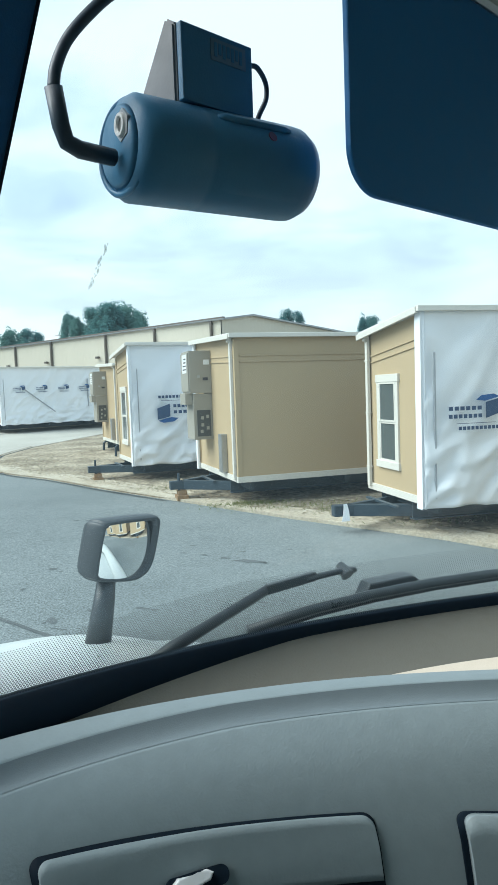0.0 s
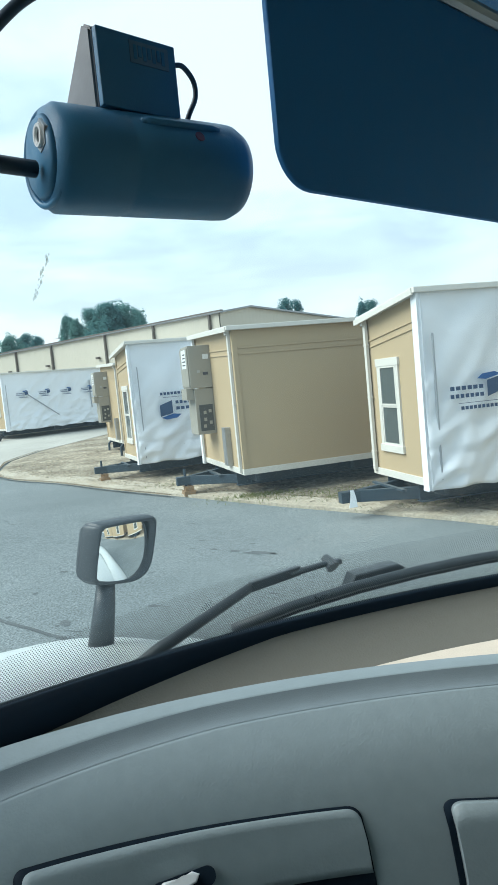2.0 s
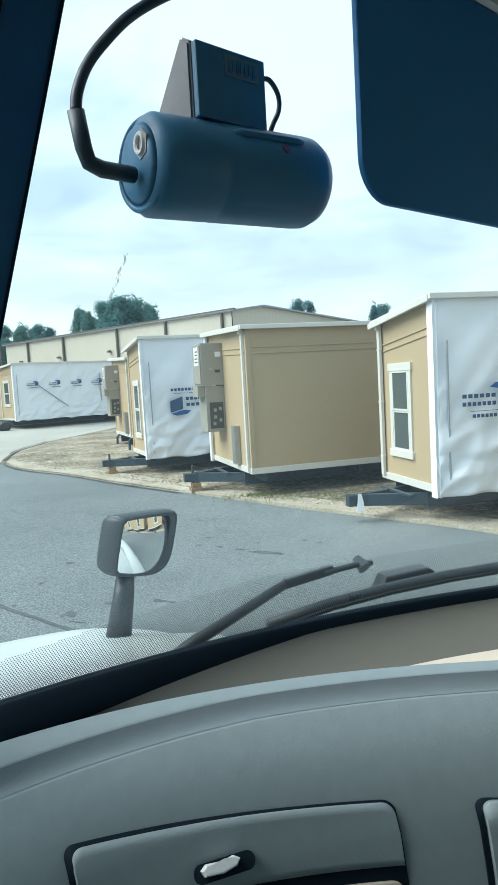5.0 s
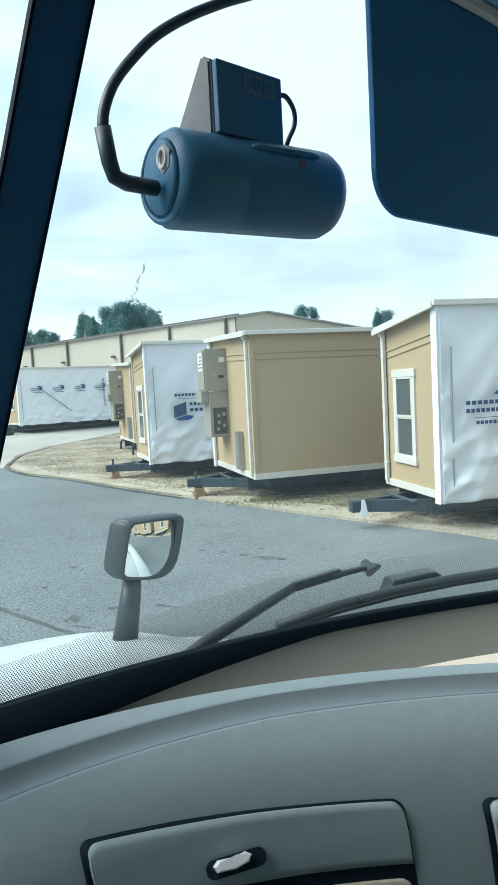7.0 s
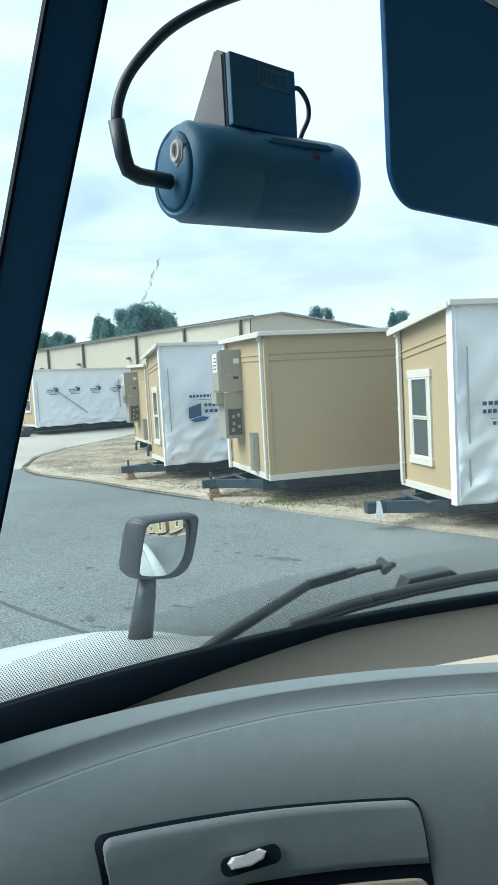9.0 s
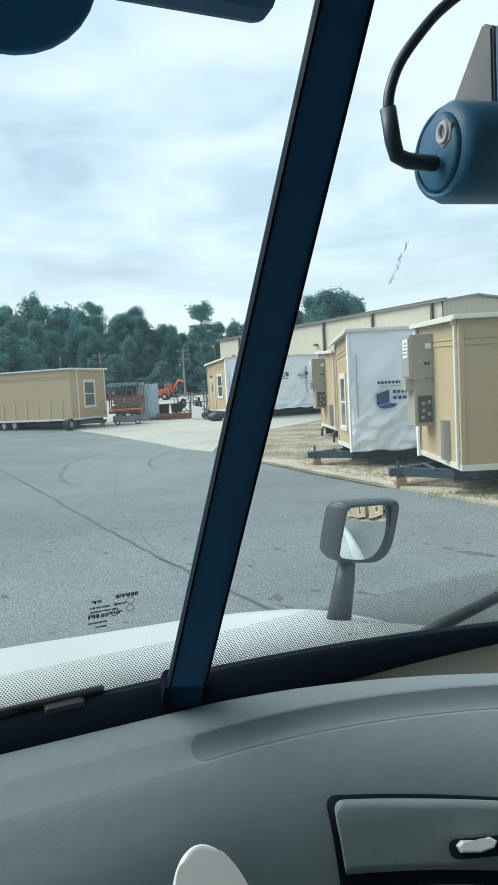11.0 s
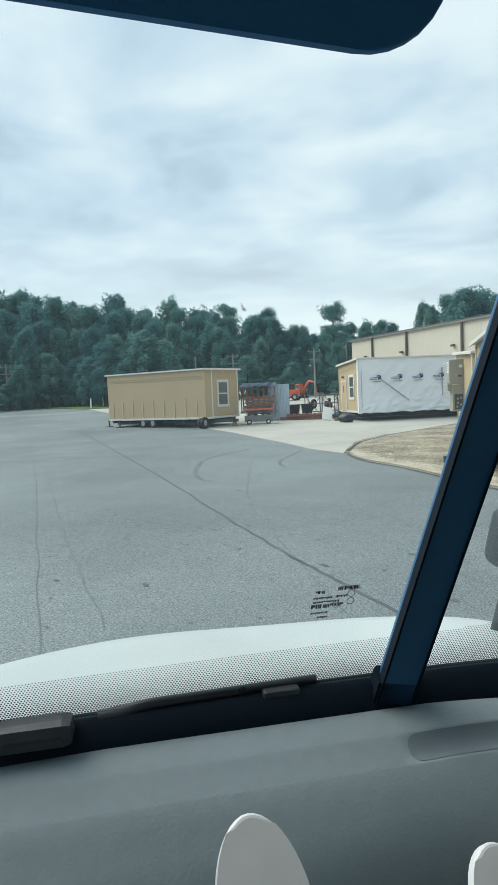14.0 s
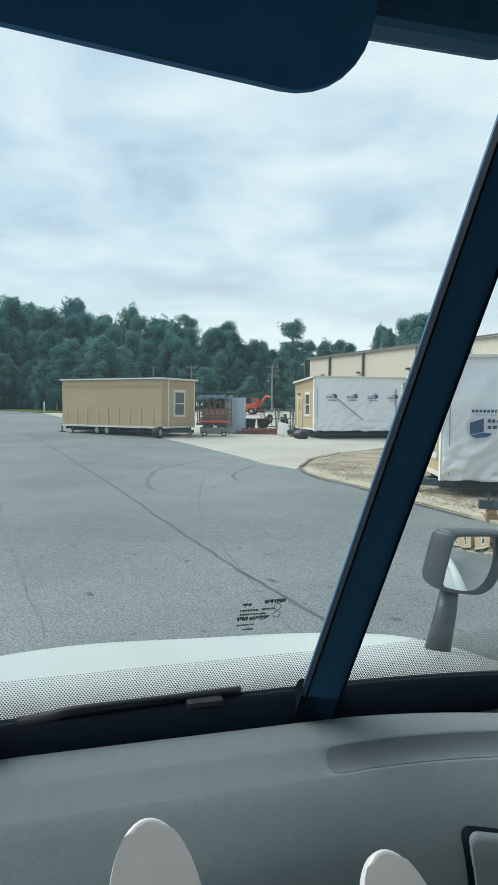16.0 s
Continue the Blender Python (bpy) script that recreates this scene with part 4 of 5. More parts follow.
def lumber_trailer(m):
    t = thing("flat_trailer", m, "loaded trailer with rusty racks under a blue tarpaulin", "trailer")
    part("deck", box((-1.3, -0.9, 0.55), (1.3, 0.9, 0.7), 0.02), GREYMACH, t)
    for x in (-0.5, 0.5):
        for y in (-0.85, 0.85):
            wheel(t, Matrix.Translation((x, y, 0.33)), 0.33, 0.2)
    rnd = random.Random(3)
    for k in range(7):
        x = -1.2 + 2.4 * k / 6
        for y in (-0.85, 0.85):
            part("stake", box((x - 0.04, y - 0.04, 0.7), (x + 0.04, y + 0.04, 2.35), 0.005), REDWOOD, t)
    for k in range(16):
        z, y = 0.74 + 0.13 * (k // 2), -0.45 + 0.9 * (k % 2)
        part("plank", box((-1.2 + rnd.uniform(0, 0.4), y - 0.38, z), (0.8 + rnd.uniform(0, 0.4), y + 0.38, z + 0.10), 0.006), (WOOD, GREYMACH, REDWOOD)[k % 3], t)
    grid = [[(-1.3 + 2.6 * i / 14, -1.0 + 2.0 * j / 6, 2.45 + 0.25 * math.sin(3.1 * j / 6) + 0.14 * noise.noise((i * 0.6, j * 0.7, 2))) for i in range(15)] for j in range(7)]
    part("tarpaulin", sheet(grid, 0.02), BLUETARP, t, "sagging dark blue tarpaulin")
    return t


lumber_trailer(at(-22.5, 43.9, 24))


def sheet_stack(m):
    t = thing("metal_sheets", m, "upright stack of pale blue corrugated metal sheets", "metal sheets")
    for s in range(3):
        grid = []
        for z in (0.1, 2.55):
            grid.append([(-0.75 + 0.05 * i + 0.03 * s, 0.03 * (i % 2) - 0.1 * s + 0.12 * z, z) for i in range(31)])
        part("sheet", sheet(grid, 0.006), BLUEMETAL, t)
    part("prop", tube([(0.0, 0.9, 0), (0.0, 0.25, 1.9)], 0.04, 6), WOOD, t)
    part("ladder_rail", tube([(-0.4, -0.45, 0.0), (-0.35, -0.15, 2.0)], 0.03, 6), STEEL, t)
    part("ladder_rail", tube([(0.05, -0.45, 0.0), (0.05, -0.15, 2.0)], 0.03, 6), STEEL, t)
    return t


BLUEMETAL = mat("pale_blue_sheet_metal", (0.44, 0.54, 0.62), 0.45, 0.2, 0.1)
sheet_stack(at(-21.0, 44.0, 25))


def bin_(m):
    t = thing("plastic_bin", m, "dark plastic waste bin", "bin")
    bm = bmesh.new()
    bmesh.ops.create_cone(bm, cap_ends=True, segments=4, radius1=0.42, radius2=0.56, depth=0.95, matrix=pose(0, 0, 0.48, 0, 0, 45))
    bmesh.ops.bevel(bm, geom=list(bm.edges), offset=0.03, segments=2, affect="EDGES")
    part("body", bm, BLACKPLA, t)
    part("rim", box((-0.43, -0.43, 0.93), (0.43, 0.43, 0.99), 0.015), BLACKPLA, t)
    return t


bin_(at(-20.6, 45.9, 18))
bin_(at(-19.9, 46.6, 30))


def pallet(m):
    t = thing("steel_pallet", m, "low red-brown steel frame on the concrete", "pallet")
    for y in (-0.7, 0.0, 0.7):
        part("bearer", box((-1.6, y - 0.05, 0.0), (1.6, y + 0.05, 0.14), 0.01), REDWOOD, t)
    for k in range(9):
        x = -1.5 + 3.0 * k / 8
        part("slat", box((x - 0.09, -0.75, 0.145), (x + 0.09, 0.75, 0.2), 0.006), REDWOOD, t)
    return t


pallet(at(-19.3, 44.6, 15))
pallet(at(-18.9, 44.7, 22, 0.21))


def rack(m):
    t = thing("tube_rack", m, "dark welded tube rack holding tyres and frames", "rack")
    for x in (-1.6, -0.5, 0.6, 1.7):
        for y in (-0.5, 0.5):
            part("upright", tube([(x, y, 0), (x + 0.15 * y, y, 1.75)], 0.035, 6), GREYMACH, t)
    for z in (0.35, 0.95, 1.6):
        for y in (-0.5, 0.5):
            part("rail", tube([(-1.7, y, z), (1.8, y, z + 0.06)], 0.03, 6), GREYMACH, t)
    for x in (-1.6, 0.6):
        part("brace", tube([(x, -0.5, 0.1), (x + 1.1, -0.5, 1.5)], 0.025, 6), GREYMACH, t)
        part("brace", tube([(x + 1.1, -0.5, 0.1), (x, -0.5, 1.5)], 0.025, 6), REDWOOD, t)
    for k, x in enumerate((-1.3, -1.05, 0.1, 1.1)):
        wheel(t, pose(x, 0, 0.75 + 0.2 * (k % 2), 0, 0, 70), 0.36, 0.2)
    return t


rack(at(-18.6, 47.6, 15))
rack(at(-17.9, 48.9, 40))
lean = thing("insulation_board", at(-16.9, 42.9, 30), "white rigid board leaning by black bags", "board")
part("board", box((-0.35, -0.03, 0.0), (0.35, 0.03, 1.1), 0.006, pose(0, 0, 0.06, -40, 14)), LABEL, lean)


def bag(m, s):
    t = thing("refuse_bag", m, "lumpy black refuse bag on the concrete", "bag")
    bm = bmesh.new()
    bmesh.ops.create_icosphere(bm, subdivisions=3, radius=0.5)
    for v in bm.verts:
        k = 1 + 0.35 * noise.noise(v.co * 2.6 + Vector((s, 0, 0))) + 0.12 * noise.noise(v.co * 7.0)
        v.co = Vector((v.co.x * k * 1.0, v.co.y * k * 0.7, max(0.0, v.co.z * k * 0.66 + 0.27)))
    part("sack", bm, BLACKPLA, t, "", True)
    return t


bag(at(-16.2, 43.4, 20), 1)
bag(at(-15.0, 41.4, 10), 4)
loose = thing("loose_wheels", at(-23.2, 37.1, 83), "pair of loose black wheels standing at the unit corner", "wheels")
wheel(loose, Matrix.Translation((0, -0.2, 0.36)), 0.36, 0.24)
wheel(loose, Matrix.Translation((0.1, 0.15, 0.33)), 0.33, 0.24)
part("prop_post", tube([(0.4, 0, 0), (0.4, 0, 1.5)], 0.05, 6), WOOD, loose)
for k, (x, y, s) in enumerate(((-30.5, 37.9, 0), (-32.0, 38.6, 1))):
    sup = thing("axle_support", at(x, y, 173), "dark steel axle stand under the unit", "stand")
    part("stand_leg", tube([(0, 0, 0), (0, 0, 0.5)], 0.06, 6), CHASSIS, sup)
    part("base_plate", box((-0.2, -0.2, 0), (0.2, 0.2, 0.03), 0.005), CHASSIS, sup)


def excavator(m):
    t = thing("excavator", m, "orange tracked excavator with its arm folded", "excavator")
    for y in (-0.9, 0.9):
        bm = prism(rounded(3.2, 0.8, 0.38), 0.5, Matrix.Translation((0, y + 0.25, 0.4)) @ Matrix.Rotation(radians(90), 4, "X"))
        part("track", bm, BLACKPLA, t)
    part("body", box((-1.7, -1.15, 0.95), (0.7, 1.15, 1.95), 0.12), ORANGE, t)
    cabin = part("cabin", box((-0.3, -1.1, 1.3), (0.95, 0.0, 2.75), 0.1), ORANGE, t)
    part("cabin_window", box((-0.15, -1.125, 1.75), (0.85, -1.09, 2.6), 0.03), SCREEN, cabin)
    part("boom", tube([(0.7, 0.4, 1.5), (2.2, 0.4, 3.3), (3.6, 0.4, 3.0)], [0.28, 0.25, 0.18], 6), ORANGE, t)
    part("stick", tube([(3.6, 0.4, 3.0), (3.9, 0.4, 1.0)], [0.2, 0.12], 6), ORANGE, t)
    part("bucket", prism([(0, 0), (0.7, 0.1), (0.8, 0.6), (0.35, 0.75), (0, 0.5)], 0.8, pose(3.5, 0.8, 0.25, 90)), GREYMACH, t)
    return t


x, y = heading(-23.35, 92)
ex = excavator(at(x, y, -12))
ex.scale = (0.68, 0.68, 0.68)
x, y = heading(-24.05, 84)
exc2 = thing("skid_loader", at(x, y, 10), "small orange loader parked in the yard", "loader")
part("body", box((-1.3, -0.75, 0.45), (1.0, 0.75, 1.35), 0.15), ORANGE, exc2)
part("cage", box((-0.7, -0.6, 1.35), (0.4, 0.6, 2.1), 0.08), BLACKPLA, exc2)
for a in (-0.75, 0.65):
    for b in (-0.8, 0.8):
        wheel(exc2, Matrix.Translation((a, b, 0.42)), 0.42, 0.3)


def pickup(m, paint, label):
    t = thing("pickup_truck", m, label, "car")
    prof = [(-2.7, 0.5), (2.6, 0.5), (2.7, 0.95), (1.5, 1.12), (0.8, 1.8), (-0.7, 1.85), (-1.0, 1.15), (-2.7, 1.15)]
    part("body", prism(prof, 1.8, Matrix.Translation((0, 0.9, 0)) @ Matrix.Rotation(radians(90), 4, "X"), None, 0.06), paint, t)
    for s in (-0.93, 0.90):
        part("side_window", prism([(-0.6, 1.2), (0.95, 1.2), (0.7, 1.7), (-0.55, 1.72)], 0.03, Matrix.Translation((0, s + 0.03, 0)) @ Matrix.Rotation(radians(90), 4, "X")), SCREEN, t)
    part("windscreen", prism([(-0.75, -0.35), (0.75, -0.35), (0.65, 0.35), (-0.65, 0.35)], 0.02, Matrix.Translation((1.19, 0, 1.46)) @ Matrix.Rotation(radians(90), 4, "Z") @ Matrix.Rotation(radians(45), 4, "X")), SCREEN, t)
    for a in (-1.75, 1.7):
        for b in (-0.82, 0.82):
            wheel(t, Matrix.Translation((a, b, 0.38)), 0.38, 0.25)
    return t


x, y = heading(-20.6, 104)
ute = pickup(at(x, y, -60), WHITECAR, "white pickup truck parked near the wood")
ute.scale = (0.9, 0.9, 0.9)
x, y = heading(-21.5, 103)
pickup(at(x, y, -80), GREYMACH, "dark pickup truck parked near the wood")


def pole(az, d, h, arm=True):
    x, y = heading(az, d)
    t = thing("utility_pole", at(x, y, -az), "weathered wooden utility pole", "utility pole", "utility poles")
    part("post", tube([(0, 0, -0.2), (0, 0, h)], [0.13, 0.09], 8), POLEWOOD, t)
    if arm:
        for z in (h - 0.5, h - 1.5):
            part("cross_arm", box((-0.8, -0.05, z), (0.8, 0.05, z + 0.10), 0.01), POLEWOOD, t)
        for s in (-0.7, 0, 0.7):
            part("insulator", tube([(s, 0, h - 0.38), (s, 0, h - 0.15)], 0.05, 6), STEEL, t)
    return t


pole(-21.97, 90, 6.6)
pole(-28.9, 96, 6.6)
pole(-32.1, 97, 6.4, False)
pole(-47.5, 99, 6.4)
for z in (5.0, 5.7, 6.5):
    a, b = heading(-58, 99), heading(-21.97, 90)
    pts = []
    for k in range(25):
        s = k / 24
        x, y = a[0] + (b[0] - a[0]) * s, a[1] + (b[1] - a[1]) * s
        pts.append((x, y, gz(x, y) + z - 1.2 * s * (1 - s)))
    wire = thing("power_line", Matrix.Identity(4), "thin black overhead cable along the wood", "power line", "power lines")
    part("wire", tube(pts, 0.02, 4), BLACKPLA, wire)
for az, d in ((-41.0, 88), (-39.2, 88), (-40.0, 93)):
    x, y = heading(az, d)
    post = thing("marker_post", at(x, y), "short pale marker post beside the lawn", "post")
    part("shaft", tube([(0, 0, 0), (0, 0, 1.2)], 0.09, 6), LABEL, post)
    part("cap", tube([(0, 0, 1.19), (0, 0, 1.28)], [0.11, 0.05], 6), LABEL, post)

# ---------------------------------------------------------------- grass and straw along the verge
rnd = random.Random(9)
bm = bmesh.new()
for cx, cy, sx, sy, n in ((0.0, 15.35, 0.6, 0.22, 1100), (2.1, 14.2, 0.6, 0.30, 1000), (1.0, 14.9, 1.3, 0.3, 700), (3.6, 12.7, 1.0, 0.3, 400), (-1.9, 18.3, 0.8, 0.3, 200)):
    for k in range(n):
        x, y = cx + rnd.gauss(0, sx) * 0.7, cy + rnd.gauss(0, sy) * 0.7 - 0.5 * rnd.gauss(0, sx) * 0.2
        h, a, w = rnd.uniform(0.02, 0.10), rnd.uniform(0, 6.28), rnd.uniform(0.004, 0.009)
        lean_ = Vector((rnd.uniform(-0.08, 0.08), rnd.uniform(-0.08, 0.08), 0))
        b0 = Vector((x, y, gz(x, y) + 0.045))
        s = Vector((math.cos(a), math.sin(a), 0)) * w
        vs = [bm.verts.new(b0 - s), bm.verts.new(b0 + s), bm.verts.new(b0 + lean_ * 0.5 + s * 0.7 + Vector((0, 0, h * 0.6))), bm.verts.new(b0 + lean_ + Vector((0, 0, h)))]
        bm.faces.new(vs)
tagged(link_mesh("grass", bm, GRASS), "tufts of green and straw-coloured grass by the frames", "grass", kind="stuff")
bm = bmesh.new()
for k in range(2600):
    u = rnd.random()
    i = int(u * 8.99)
    a, b = dirt_edge[i], dirt_edge[i + 1]
    s, o = rnd.random(), abs(rnd.gauss(0, 1.6)) + 0.3
    x, y = a[0] + (b[0] - a[0]) * s + o * 0.75, a[1] + (b[1] - a[1]) * s + o * 0.66
    r, h = rnd.uniform(0.012, 0.05), rnd.uniform(0.008, 0.022)
    t = rnd.uniform(0, 6.28)
    c = Vector((x, y, gz(x, y) + 0.075))
    d = Vector((math.cos(t), math.sin(t), 0)) * r * 1.6
    e = Vector((-math.sin(t), math.cos(t), 0)) * r * 0.5
    vs = [bm.verts.new(c - d), bm.verts.new(c - e), bm.verts.new(c + d), bm.verts.new(c + e)]
    p = bm.verts.new(c + Vector((0, 0, h)))
    for q in range(4):
        bm.faces.new((vs[q], vs[(q + 1) % 4], p))
tagged(link_mesh("straw_litter", bm, STRAW), "scattered straw and clods on the dirt", "litter", kind="stuff")

# ---------------------------------------------------------------- truck cab (local x to the right, y ahead, origin under the windshield post)
CAB = pose(-0.865, 1.413, 0, 0, 0, 39.0)
truck = thing("semi_truck", CAB, "white long-nosed semi truck seen from its own cab", "truck")


def base_f(l):
    return 0.02 - (0.28 if l > 0 else 0.05) * l * l


def glass_f(l, z):
    return base_f(l) - 0.42 * (z - 2.19)


def span(a, b, n):
    return [a + (b - a) * k / n for k in range(n + 1)]


# two panes of the split windshield
def post_l(z):
    return -0.018 + 0.148 * (z - 2.13)


for sgn in (-1, 1):
    pane = part("windshield_pane", sheet([[(l, glass_f(l, z) + 0.012, z) for l in span(post_l(z) + sgn * 0.004, sgn * 1.02, 18)] for z in span(2.14, 3.10, 8)]), GLASS, truck, "clear curved windshield pane", True)
    pane.visible_shadow = False
# centre post: leaning bar with rubber lips
A, B = Vector((-0.018, 0.030, 2.13)), Vector((0.111, -0.31, 3.0))
d = (B - A).normalized()
side = Vector((1, -0.12, 0)).normalized()
side = (side - d * side.dot(d)).normalized()
up = side.cross(d)
mp = Matrix((side, up, d)).transposed().to_4x4()
mp.translation = A
post = part("centre_post", prism([(-0.021, -0.006), (-0.018, -0.014), (0.018, -0.014), (0.021, -0.006), (0.021, 0.012), (-0.021, 0.012)], (B - A).length, mp), POST, truck, "dark navy windshield centre post")
# black strip added to shade the post's left flank
part("post_flank_shade", prism([(-0.0222, -0.001), (-0.0212, -0.001), (-0.0212, 0.0115), (-0.0222, 0.0115)], (B - A).length, mp), GASKET, post)
for s in (-1, 1):
    part("rubber_lip", prism([(s * 0.0205, 0.0), (s * 0.0230, 0.004), (s * 0.0230, 0.014), (s * 0.0205, 0.014)], (B - A).length, mp), GASKET, post)
bt = Vector((0, 0, 0.085))
part("post_boot", prism([(-0.027, -0.012), (-0.022, -0.018), (0.022, -0.018), (0.027, -0.012), (0.027, 0.012), (-0.027, 0.012)], 0.085, mp), GASKET, post, "black rubber boot at the post foot")
# lower gasket and printed dot band
grid = []
for l in span(-1.05, 1.05, 42):
    f = base_f(l)
    lo = 2.150 + 0.02 * min(1, abs(l)) 
    k = min(1.0, max(0.0, (l - 0.1) / 0.45))
    lip = -0.024 + 0.018 * k
    grid.append([(l, f + 0.03, 2.125), (l, f + lip + 0.004, 2.135), (l, f + lip, 2.165 + 0.02 * k), (l, f - 0.012 + 0.008 * k, 2.198), (l, f + 0.012, 2.203), (l, f + 0.03, 2.19)])
part("windshield_gasket", sheet(grid), GASKET, truck, "wide black rubber windshield gasket", True)
bm = bmesh.new()
row = 0
z = 2.204
while z < 2.296:
    l = -1.0 + 0.0017 * (row % 2)
    while l < 1.0:
        tall = 0.054 + 0.036 * min(1.0, max(0.0, (l - 0.05) / 0.4))
        k = (z - 2.204) / tall
        if k < 1 and abs(l - post_l(z)) > 0.012:
            r = 0.00150 * (1.0 - 0.5 * k)
            c = Vector((l, glass_f(l, z) + 0.009, z))
            vs = [bm.verts.new(c + Vector((r * math.cos(a), -0.42 * r * math.sin(a), r * math.sin(a)))) for a in (0.0, 0.785, 1.571, 2.356, 3.142, 3.927, 4.712, 5.498)]
            bm.faces.new(vs)
        l += 0.0034
    row += 1
    z += 0.0027
tagged(part("dot_print", bm, FRIT, truck, "fine black dot print on the glass"), kind="stuff")
# maker's print on the driver's pane: plain bars and rings
bm = bmesh.new()
rnd = random.Random(4)
for dx, dz, w, h in ((-0.004, 0.000, 0.024, 0.0052), (-0.030, -0.002, 0.010, 0.0040), (-0.032, -0.009, 0.022, 0.0026), (-0.006, -0.009, 0.012, 0.0030), (-0.032, -0.014, 0.030, 0.0022),
                     (-0.034, -0.021, 0.010, 0.0056), (-0.020, -0.021, 0.006, 0.0050), (-0.012, -0.020, 0.014, 0.0044), (-0.034, -0.028, 0.020, 0.0022), (-0.026, -0.034, 0.012, 0.0022)):
    q = 0.0
    while q < w:
        l, z = -0.085 + dx + q, 2.333 + dz
        b = rnd.uniform(0.0008, 0.0024)
        lo = rnd.choice((0.0, 0.0, 0.4)) * h
        prism([(0, lo), (b, lo), (b, h), (0, h)], 0.0005, Matrix.Translation((l, glass_f(l, z) + 0.006, z)) @ Matrix.Rotation(radians(113), 4, "X"), bm)
        q += b + 0.0006
for dx, dz in ((0.013, -0.006), (0.013, -0.016), (-0.004, -0.0185)):
    l0, z0 = -0.085 + dx, 2.333 + dz
    tube([(l0 + 0.0042 * math.cos(w), glass_f(l0, z0 + 0.0042 * math.sin(w)) + 0.007, z0 + 0.0042 * math.sin(w)) for w in [6.2832 * k / 18 for k in range(19)]], 0.0004, 4, bm, False)
part("glass_print", bm, FRIT, truck, "small black printed glass mark")

# dashboard: lofted top and face
def dash_edge(l):
    """Far rim of the dash top; on the passenger side it falls back from the glass."""
    r = max(0.0, l - 0.02)
    return 0.005 - 0.62 * r * r - 0.06 * r if l > 0 else 0.005


PROFILE = ((0.0, 2.150), (0.0, 2.168), (-0.012, 2.174), (-0.036, 2.170), (-0.052, 2.160), (-0.085, 2.138), (-0.114, 2.105), (-0.132, 2.070), (-0.146, 2.02), (-0.155, 1.96), (-0.165, 1.85), (-0.17, 1.55))


def dash_z(f):
    return float(np.interp(-f, [-a for a, b in PROFILE[2:]], [b for a, b in PROFILE[2:]]))


def groove(l):
    """Depth share of the long defroster hollow, which starts beside the centre post and runs to the passenger side."""
    return math.sqrt(min(1.0, max(0.0, (l + 0.025) / 0.03)))


def hollow(l, q):
    """A point across the hollow, q from -1 to 1 over its width: its place from the rim, and its height."""
    f = -0.064 + 0.013 * min(1.0, max(0.0, l / 0.36)) + 0.0140 * q
    return f, dash_z(f) - 0.006 * groove(l) * max(0.0, 1 - q * q)


def dash_row(l):
    ring = [(0.0, 2.150), (0.0, 2.168), (-0.012, 2.174), (-0.024, dash_z(-0.024))]
    ring += [hollow(l, q) for q in (1.2, 1.0, 0.8, 0.5, 0.0, -0.5, -0.8, -1.0, -1.2)]
    ring += [(-0.095, dash_z(-0.095))] + [p for p in PROFILE if p[0] < -0.11]
    return [(l, dash_edge(l) + f - (0.05 * max(0, -l) if z < 2.1 else 0), z) for f, z in ring]


ls = span(-1.05, 1.05, 200)
dash = part("dashboard", sheet([dash_row(l) for l in ls]), DASH, truck, "grey grained plastic dashboard with a swept top", True)
# shade in the hollow, laid in as a darker strip with a rounded start
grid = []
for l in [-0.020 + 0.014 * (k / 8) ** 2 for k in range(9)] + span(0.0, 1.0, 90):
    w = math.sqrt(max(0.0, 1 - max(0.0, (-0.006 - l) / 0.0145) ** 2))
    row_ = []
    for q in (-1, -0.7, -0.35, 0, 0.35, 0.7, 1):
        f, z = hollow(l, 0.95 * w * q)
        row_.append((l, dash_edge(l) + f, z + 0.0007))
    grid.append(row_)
part("defroster_shade", sheet(grid), DASHDK, dash, "shade along the defroster hollow, as a darker strip", True)
# trim between dash rim and glass on the passenger side
grid = [[(l, dash_edge(l) + 0.004, 2.150), (l, (dash_edge(l) + base_f(l)) / 2, 2.152), (l, base_f(l) - 0.026 + 0.020 * min(1, max(0, (l - 0.1) / 0.45)), 2.155 + 0.032 * min(1, max(0, (l - 0.1) / 0.45)))] for l in span(0.02, 1.05, 30)]
part("cowl_trim", sheet(grid), TAN, dash, "brown trim below the windshield", True)
bm = sheet([[(l, dash_edge(l) + 0.01 + 0.10 * s * min(1, max(0, (l - 0.55) / 0.25)), 2.156 + 0.004 * s) for s in (0.0, 0.5, 1.0)] for l in span(0.56, 1.05, 12)], 0.003)
part("pale_trim", bm, BEIGE, dash, "pale beige end trim")


def dash_point(l, drop):
    """On the dash face, drop metres below the rim; the second value is how far it leans."""
    z = 2.174 - drop
    pr = PROFILE[2:]
    for (f0, z0), (f1, z1) in zip(pr, pr[1:]):
        if z1 <= z <= z0:
            return Vector((l, dash_edge(l) + f0 + (f1 - f0) * (z0 - z) / max(1e-6, z0 - z1), z))
    return Vector((l, dash_edge(l) - 0.21, z))


